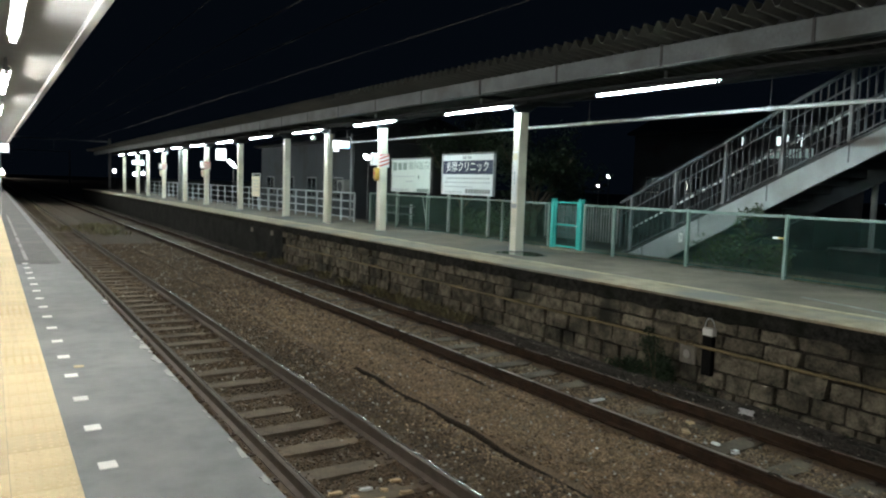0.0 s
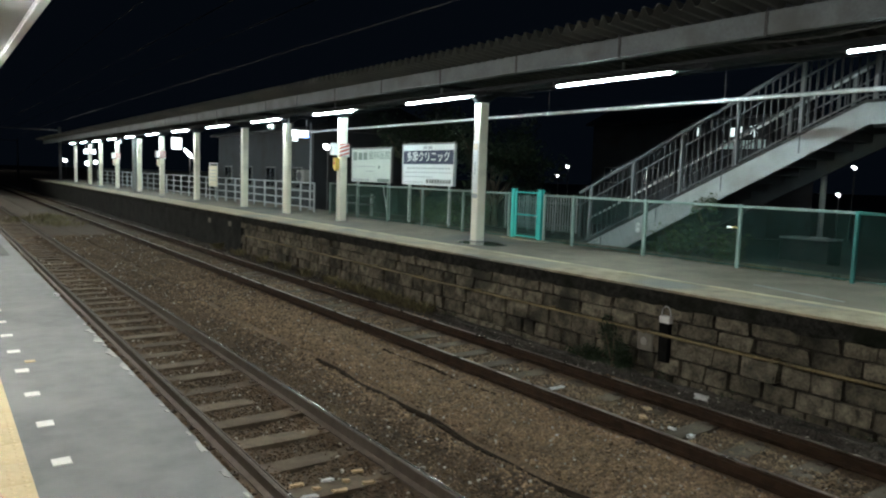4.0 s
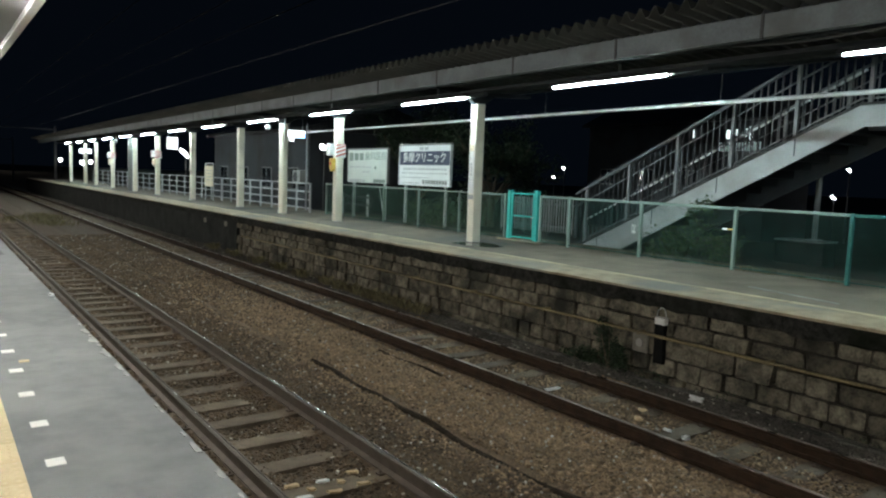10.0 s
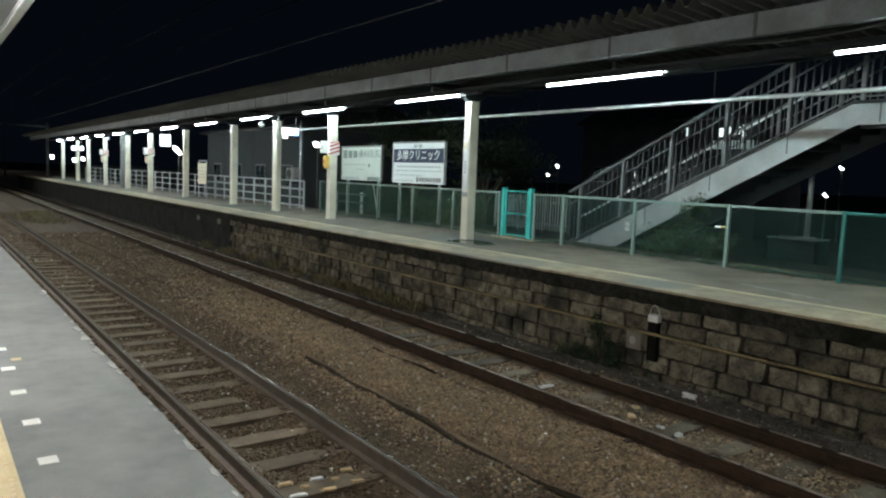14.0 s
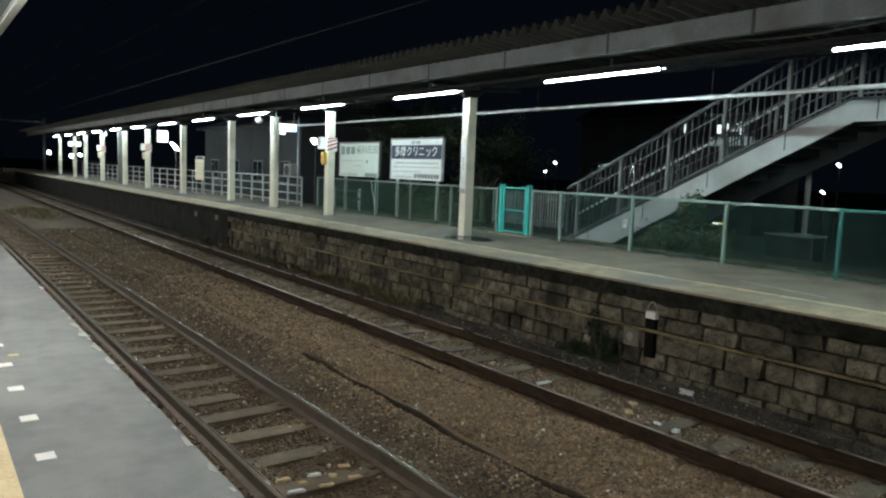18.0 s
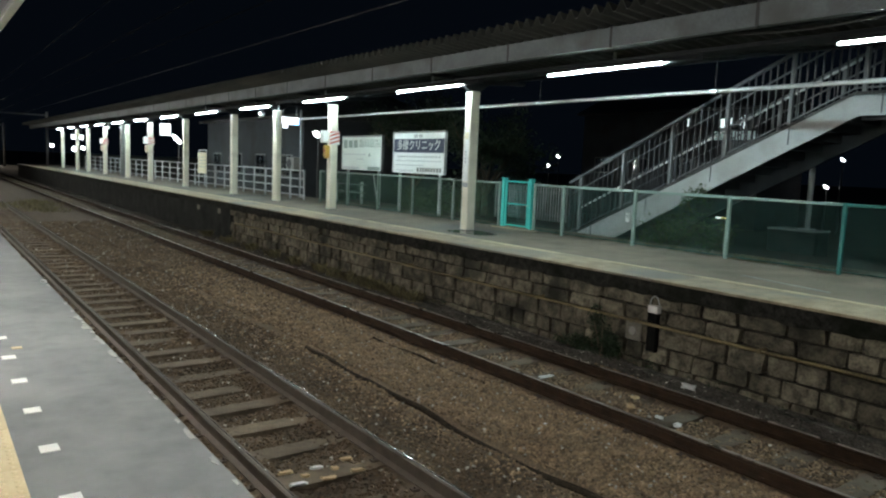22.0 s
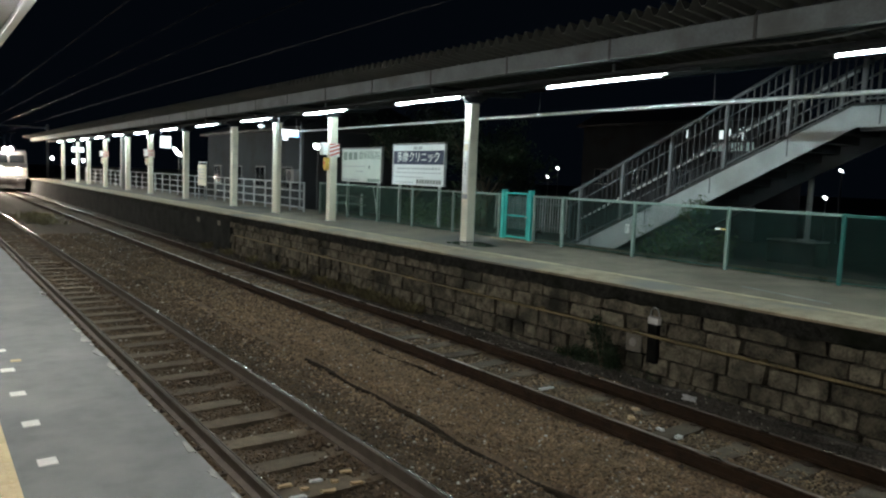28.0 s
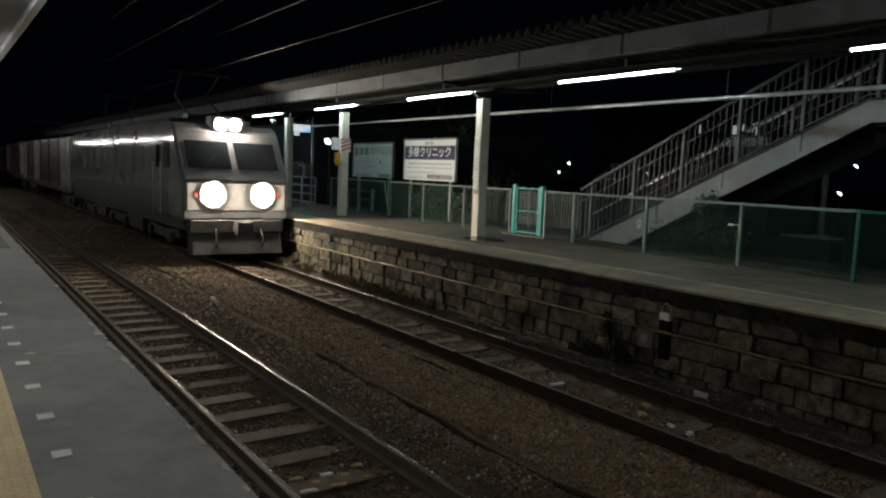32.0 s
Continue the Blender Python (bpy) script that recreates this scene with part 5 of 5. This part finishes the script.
def locomotive():
    lo = thing("locomotive", (RAIL_FAR, 460, 0), "grimy pale grey electric locomotive with blazing headlights", "locomotive")
    # body sides with a raked cab front at each end
    side = [(0.0, 1.05), (0.0, 2.05), (0.85, 3.35), (1.1, 3.55), (16.9, 3.55), (17.15, 3.35), (18.0, 2.05), (18.0, 1.05)]
    bm = prism(side, "x", -1.42, 1.42)
    bevel(bm, 0.06, 2)
    part("body", bm, M_LOCO, lo, smooth=False)
    part("waist_band", cube(-1.428, 1.428, 1.3, 16.7, 1.06, 1.72), M_DARKSTEEL, lo, "dark band along the lower side")
    # pale nose panel added to catch the lamps and look like their glow
    part("glow_panel", cube(-1.3, 1.3, -0.02, 0.0, 1.3, 2.0, 0.008), M_LOCOWHITE, lo, "pale nose panel standing in for headlight glow")
    # windscreen follows the rake
    ang = math.atan2(0.85, 1.3)
    for x in (-0.64, 0.64):
        bm = bmesh.new()
        box(bm, x - 0.56, x + 0.56, -0.015, 0.015, -0.42, 0.42, Matrix.Translation((0, 0.44, 2.73)) @ Matrix.Rotation(-ang, 4, "X"))
        part("windscreen", bevel(bm, 0.01), M_GLASS, lo, "dark cab windscreen")
        bm = bmesh.new()
        flat(bm, (x * 1.5, 0.16, 2.3), (x * 0.7, 0.42, 2.72), 0.02, 0.02)
        part("wiper", bm, M_BLACK, lo)
    for s in (-1, 1):
        a, b = sorted((s * 1.419, s * 1.432))
        part("cab_window", cube(a, b, 1.15, 1.75, 2.35, 3.0, 0.005), M_GLASS, lo)
        part("cab_door", cube(a, b, 2.0, 2.62, 1.15, 3.05, 0.005), M_LOCO, lo)
        part("door_window", cube(*sorted((s * 1.433, s * 1.438)), 2.1, 2.52, 2.35, 2.95), M_GLASS, lo)
        bm = bmesh.new()
        bar(bm, (s * 1.47, 1.9, 1.1), (s * 1.47, 1.9, 2.5), 0.015, 6)
        bar(bm, (s * 1.47, 2.72, 1.1), (s * 1.47, 2.72, 2.5), 0.015, 6)
        part("grab_rail", bm, M_GALV, lo)
        for y in np.arange(4.0, 14.6, 1.35):
            lv = part("louvre", cube(a, b, y, y + 1.1, 2.15, 2.95, 0.004), M_DARKSTEEL, lo)
            for z in np.arange(2.2, 2.9, 0.09):
                part("slat", cube(*sorted((s * 1.433, s * 1.45)), y + 0.04, y + 1.06, z, z + 0.03), M_LOCO, lv)
    # lights
    for s in (-0.66, 0.66):
        # oversized pale dish, added so each lamp shows a halo of glare
        h = part("headlight", bowl(s, 1.71, 0.14, 0.34, -0.022, -0.07), M_LOCOWHITE, lo, "wide pale dish added to imitate headlight glare")
        part("lens", dome(s, -0.022, 1.71, 0.155, 0.21), M_HEAD, h, "blazing domed headlight lens", smooth=True)
        part("marker_light", disc(s * 1.62, -0.05, 0.0, 1.71, 0.07), M_RED, lo, "unlit red tail marker")
    h = part("top_headlight", cube(-0.45, 0.45, 0.86, 1.3, 3.36, 3.78, 0.05), M_LOCOWHITE, lo, "roof headlight housing")
    for s in (-0.2, 0.2):
        part("shroud", ring_bm(s, 0.82, 0.86, 3.56, 0.15, 0.19), M_LOCOWHITE, h)
        part("lens", dome(s, 0.855, 3.56, 0.148, 0.13), M_HEAD, h, "blazing domed headlight lens", smooth=True)
    # underframe
    part("underframe", cube(-1.3, 1.3, 0.2, 17.8, 0.78, 1.04), M_DARKSTEEL, lo)
    part("buffer_beam", cube(-1.25, 1.25, -0.08, 0.2, 0.72, 1.06, 0.02), M_DARKSTEEL, lo)
    part("snow_plough", bevel(prism([(-0.15, 0.16), (0.25, 0.16), (0.3, 0.72), (0.0, 0.72)], "x", -1.2, 1.2), 0.02), M_DARKSTEEL, lo)
    part("coupler", bevel((lambda bm: (box(bm, -0.14, 0.14, -0.55, 0.0, 0.74, 1.0), box(bm, -0.22, 0.2, -0.68, -0.42, 0.68, 1.05), bm)[2])(bmesh.new()), 0.03), M_DARKSTEEL, lo, "knuckle coupler")
    for s in (-0.6, 0.6):
        part("brake_hose", tube([(s, -0.1, 0.8), (s * 1.02, -0.24, 0.66), (s * 1.05, -0.28, 0.5), (s * 1.0, -0.22, 0.35)], 0.03, 7), M_BLACK, lo)
    for y in (3.2, 9.0, 14.8):
        bogie(lo, y, 0.56)
    for y in (6.1, 11.9):
        part("equipment_case", cube(-1.2, 1.2, y - 0.9, y + 0.9, 0.32, 0.78, 0.03), M_DARKSTEEL, lo)
    # roof gear
    part("roof_hood", cube(-0.9, 0.9, 3.2, 14.8, 3.55, 3.78, 0.05), M_DARKSTEEL, lo)
    for y in (3.6, 14.4):
        bm = bmesh.new()
        bar(bm, (-0.5, y - 0.9, 3.85), (0.5, y - 0.9, 3.85), 0.04, 6)
        panto = part("pantograph", bm, M_DARKSTEEL, lo, "folded-arm pantograph")
        for s in (-0.5, 0.5):
            bm = bmesh.new()
            bar(bm, (s, y - 0.9, 3.85), (s * 0.9, y + 0.7, 4.5), 0.03, 6)
            part("lower_arm", bm, M_DARKSTEEL, panto)
            bm = bmesh.new()
            bar(bm, (s * 0.9, y + 0.7, 4.5), (s * 1.1, y - 0.3, 5.08), 0.025, 6)
            part("upper_arm", bm, M_DARKSTEEL, panto)
        bm = bmesh.new()
        bar(bm, (-0.85, y - 0.3, 5.1), (0.85, y - 0.3, 5.1), 0.03, 6)
        part("contact_strip", bm, M_DARKSTEEL, panto)
        for s in (-0.6, 0.6):
            part("insulator", disc(s, y - 0.95, y - 0.85, 3.82, 0.07), M_WHITE, lo)
    return lo


def wagon():
    w = thing("container_wagon", (RAIL_FAR, 500, 0), "flat wagon carrying pale and maroon freight containers", "freight wagon", "container wagons")
    part("deck", cube(-1.25, 1.25, 0.3, 19.9, 0.82, 1.02, 0.02), M_DARKSTEEL, w)
    part("centre_sill", cube(-0.3, 0.3, 0.2, 20.0, 0.55, 0.82), M_DARKSTEEL, w)
    for y in (2.6, 17.6):
        bogie(w, y)
    for i in range(5):
        y0 = 0.55 + i * 3.85
        mat = M_LOCOWHITE if i in (0, 3) else M_CONTAINER
        c = part("container", cube(-1.22, 1.22, y0, y0 + 3.7, 1.02, 3.5, 0.03), mat, w, "pale grey freight container" if mat is M_LOCOWHITE else "maroon freight container")
        for s in (-1, 1):
            for k in range(7):
                y = y0 + 0.32 + k * 0.47
                part("rib", cube(*sorted((s * 1.221, s * 1.245)), y, y + 0.16, 1.2, 3.35), mat, c)
            for k in (0.06, 3.56):
                part("corner_post", cube(*sorted((s * 1.221, s * 1.25)), y0 + k, y0 + k + 0.08, 1.04, 3.48), M_DARKSTEEL, c)
    return w


# ---- build ----
ground()
far_pl = far_platform()
near_platform()
near_canopy()
far_canopy()
track("near_track", RAIL_NEAR, M_RUSTNEAR, M_RAILTOP, -0.150, 1.385, "railway track on grimy concrete sleepers beside the near platform")
track("far_track", RAIL_FAR, M_RUST, M_RAILDULL, -0.167, 1.375, "rust-brown railway track below the stone platform wall")
fence([-3.2, -1.1, 1.05, 3.25, 5.31], M_TEALDARK, FENCE_X, "deep green wire mesh fence along the back of the platform")
fence([5.31, 7.27, 9.33, 11.3, 12.22], M_FENCE, FENCE_X, "pale green wire mesh fence along the back of the platform", 1)
fence([13.46, 15.35, 17.3, 19.25, 21.2, 23.2], M_FENCEGREY, FENCE_X, "grey-green wire mesh fence in front of the advertising boards")
gate()
column_plate()
side_posts()
slat_fence()
retaining_wall()
for my in (-25, 95, 145):
    catenary_mast(my)
railing([24.2, 25.4, 26.6, 27.8, 29.0, 30.2, 31.4, 32.6, 33.8], 11.4)
railing([33.9, 35.4, 36.9, 38.4, 39.9, 41.4, 42.9, 44.4], 11.4)
railing([44.5, 46, 47.5, 49, 50.5, 52, 53.5, 55, 56.5, 58, 60, 62, 64, 66], 11.4)
billboard_tama()
billboard_dental()
for cy, paint in ((19.55, M_ORANGE), (40.3, M_NOTICE), (51.6, M_NOTICE)):
    column_boxes(cy, paint)
platform_sign()
hanging_sign((10.5, 39.0, 3.5), 0.55, 0.62, M_LED, "bright white hanging platform sign, lit from within")
exit_sign()
hanging_sign((10.4, 63.5, 3.45), 0.9, 0.36, M_LED, "long lit hanging sign far along the platform")
notice_stand()
stool_speaker(24.9)
stool_speaker(50.3)
km_post()
wall_pipe()
drain_kerb()
staircase()
stair_notice()
solo("earth_bank", cube(12.604, 15.3, -14, 27, -0.5, 0.95, 0.05), M_EARTH, "raised earth bank behind the platform", "bank", kind="structure")
bush((12.6, 9.2, 0.9), (0.5, 0.9, 0.5), 1400, 0.035, "dark green shrub behind the platform fence", 1)
bush((12.5, 8.2, 0.9), (0.4, 0.7, 0.45), 900, 0.035, "dark green shrub behind the platform fence", 2)
bush((13.0, 17.3, 0.9), (0.5, 1.3, 0.55), 1500, 0.045, "dark green hedge behind the mesh fence", 21)
bush((13.1, 19.6, 0.9), (0.5, 1.3, 0.5), 1300, 0.045, "dark green hedge behind the mesh fence", 22)
bush((12.85, 8.9, 1.7), (0.15, 0.45, 0.35), 500, 0.03, "creeper growing over the stair side", 7, 2)
bush((7.98, 6.86, -0.2), (0.13, 0.3, 0.42), 1900, 0.026, "leafy weeds growing up the stone wall", 3, 3, foliage=M_WEED)
bush((8.0, 7.45, -0.22), (0.1, 0.5, 0.17), 1000, 0.022, "low weeds along the foot of the stone wall", 4, 2, foliage=M_WEED)
rng = random.Random(77)
moss = bmesh.new()
for i in range(150):
    y = rng.uniform(3.2, 12.5)
    top = -0.12 + 0.16 * noise.noise((y * 1.7, 5, 2))
    leaf_cloud(moss, rng, (8.06, y, rng.uniform(-0.3, top)), (0.03, 0.09, 0.05), 16, 0.016)
solo("wall_moss", moss, M_WEED, "ragged dark moss along the foot of the stone wall", "moss", kind="stuff")
tree((17.6, 21.8, -0.5), 5.4, 1)
tree((16.4, 24.6, -0.5), 5.8, 2)
tree((15.8, 19.2, -0.5), 4.8, 3)
grass("track_grass", [(7.8, y, 90, 0.07) for y in (11.6, 12.2, 12.6, 13.0, 13.3, 13.6, 14.2, 14.9, 15.6, 17, 18.4, 20, 22, 24)] + [(4.7, 40, 500, 0.45), (4.6, 36, 300, 0.4), (3.6, 38, 250, 0.5)], "dry grass growing in the ballast", 5, 0.22)
grass("fence_grass", [(11.7, y, 60, 0.05) for y in (5.6, 6.1, 6.7, 7.1, 7.8, 8.4, 9.0, 9.7, 10.3, 10.9, 11.5, 14.2, 15.1, 16.3, 18.0)] + [(11.74, 6.62, 130, 0.08), (11.74, 6.98, 110, 0.08)], "short grass along the foot of the fence", 9, 0.09, TOP_FAR)
street_lamp((50, 49.9, -0.5), 4.44, 0.13)
street_lamp((50, 51.2, -0.5), 3.6, 0.12)
street_lamp((50, 53.5, -0.5), 4.4, 0.06)
street_lamp((45, 21.1, -0.5), 4.42, 0.085, long=1.9)
street_lamp((45, 21.9, -0.5), 2.76, 0.09, long=1.9)
street_lamp((14.2, 28.8, -0.5), 4.17, 0.13)
street_lamp((12.5, 91.4, -0.5), 3.55, 0.2)
street_lamp((13.0, 80.4, -0.5), 3.24, 0.2)
street_lamp((13.0, 75.9, -0.5), 3.36, 0.16)
street_lamp((12.2, 42.5, -0.5), 3.92, 0.12, long=7.0)
house((15.0, 32.0, -0.5), 14, 8, 5.2, "plain rendered house behind the station")
flats = house((40.0, 23.5, -0.5), 14, 5, 7.3, "distant block of flats with lit windows")
for fa, fb, fz, fh, fm in ((24.48, 24.66, 6.0, 0.75, M_LEDDIM), (24.8, 24.95, 6.2, 0.45, M_LEDDIM), (25.4, 25.55, 6.1, 0.55, M_LEDDIM), (25.95, 26.25, 6.1, 0.5, M_LEDDIM), (28.38, 28.56, 6.2, 0.5, M_LEDDIM), (23.9, 26.6, 5.35, 0.5, M_LEDFAINT)):
    part("lit_window", cube(-0.07, -0.06, fa - 23.5, fb - 23.5, fz, fz + fh), fm, flats, "lit window")
outdoor_unit((15.0, 32.8, 1.9))
wires()


# litter and dark strips along the tracks
def litter(at, size, mat, label, seed, turn=None):
    rng = random.Random(seed)
    bm = bmesh.new()
    box(bm, -size[0], size[0], -size[1], size[1], -size[2], size[2])
    bmesh.ops.subdivide_edges(bm, edges=bm.edges[:], cuts=2, use_grid_fill=True)
    for v in bm.verts:
        v.co += Vector([rng.uniform(-0.25, 0.25) * s for s in size])
    ob = solo("litter", bm, mat, label, "litter", "litter on the tracks", at=at)
    ob.rotation_euler = (0.1, 0.1, rng.uniform(0, 3) if turn is None else turn)


litter((6.42, 4.42, -0.12), (0.045, 0.025, 0.015), M_PAPER, "scrap of white paper on the ballast", 1)
litter((6.45, 4.68, -0.12), (0.045, 0.022, 0.013), M_PAPER, "scrap of white paper on the ballast", 2)
litter((7.68, 5.18, -0.10), (0.035, 0.075, 0.028), M_PAPER, "crushed white plastic bottle by the rail", 3)
litter((6.4, 6.39, -0.11), (0.09, 0.025, 0.012), M_PAPER, "pale strip of litter on the ballast", 4)
litter((1.17, 9.45, 0.963), (0.02, 0.03, 0.013), M_PAPER, "small white pebble on the platform edge", 30)
litter((6.55, 5.15, -0.15), (0.045, 0.035, 0.015), M_LITTER, "crumpled pale leaf litter on the ballast", 31)
for k, (x, y, half) in enumerate([(2.44, 5.44, 0.06), (2.715, 5.40, 0.055), (2.445, 5.18, 0.065), (2.705, 5.16, 0.06), (2.99, 5.18, 0.055), (3.02, 5.44, 0.05), (2.56, 5.30, 0.03), (2.84, 5.31, 0.03)]):
    litter((x, y, -0.135), (half, 0.017, 0.01), M_PAPER if k in (1, 2) else M_LITTER, "pale splintered scrap lying between the rails", 10 + k, 0.12 - 0.04 * k)
litter((6.80, 5.29, -0.13), (0.05, 0.03, 0.012), M_LITTER, "crumpled pale leaf litter on the ballast", 41)
litter((5.22, 5.18, -0.135), (0.022, 0.014, 0.01), M_PAPER, "scrap of white paper on the ballast", 42)


# matt dark tube drawn in place of a shadowed gap in the ballast
pts = [(4.42 + 0.04 * math.sin(y * 0.9) + 0.02 * math.sin(y * 2.3), y, BED - 0.012 + 0.014 * math.sin(y * 2.1) + 0.01 * math.sin(y * 5.3)) for y in np.arange(1.5, 9.4, 0.12)]
solo("dark_ballast_line", tube(pts, 0.032, 8), M_DARKLINE, "dark strip standing in for a shaded gap in the ballast", "cable", "track cables")
pts = [(5.59 + 0.012 * math.sin(y * 3.3), y, BED + 0.012 + 0.014 * math.sin(y * 4.1)) for y in np.arange(6.6, 9.3, 0.1)]
solo("dark_ballast_line", tube(pts, 0.018, 8), M_DARKLINE, "thin dark strip half buried in the ballast", "cable", "track cables")

# wet patch round a column
wet = bmesh.new()
ring = [wet.verts.new((9.86 + 0.42 * math.cos(a) * (1 + 0.2 * math.sin(3 * a)), 12.32 + 0.75 * math.sin(a) * (1 + 0.15 * math.cos(2 * a)), TOP_FAR + 0.004)) for a in np.linspace(0, 6.283, 25)[:-1]]
wet.faces.new(ring)
solo("puddle", wet, M_WATER, "dark wet patch on the platform beside a column", "puddle")

# pieces of the walls last
yellow_line(far_pl)
stones(far_pl)
ballast()

loco = locomotive()
first_wagon = wagon()
wagons = [first_wagon] + [copy_thing(first_wagon, pose(RAIL_FAR, 500, 0)) for _ in range(7)]


def motions():
    """The train runs in along the far track at a steady speed."""
    speed, end = 13.5, 18.55
    for k, ob in enumerate([loco] + wagons):
        back = 0.0 if k == 0 else 18.6 + 20.4 * (k - 1)
        walk(ob, [(t, pose(RAIL_FAR, end + back + speed * (32.0 - t), 0)) for t in (0, 0.2, 1, 4, 8, 16, 24, 28, 30, 31, 31.5, 31.8, 31.9, 32)])


motions()
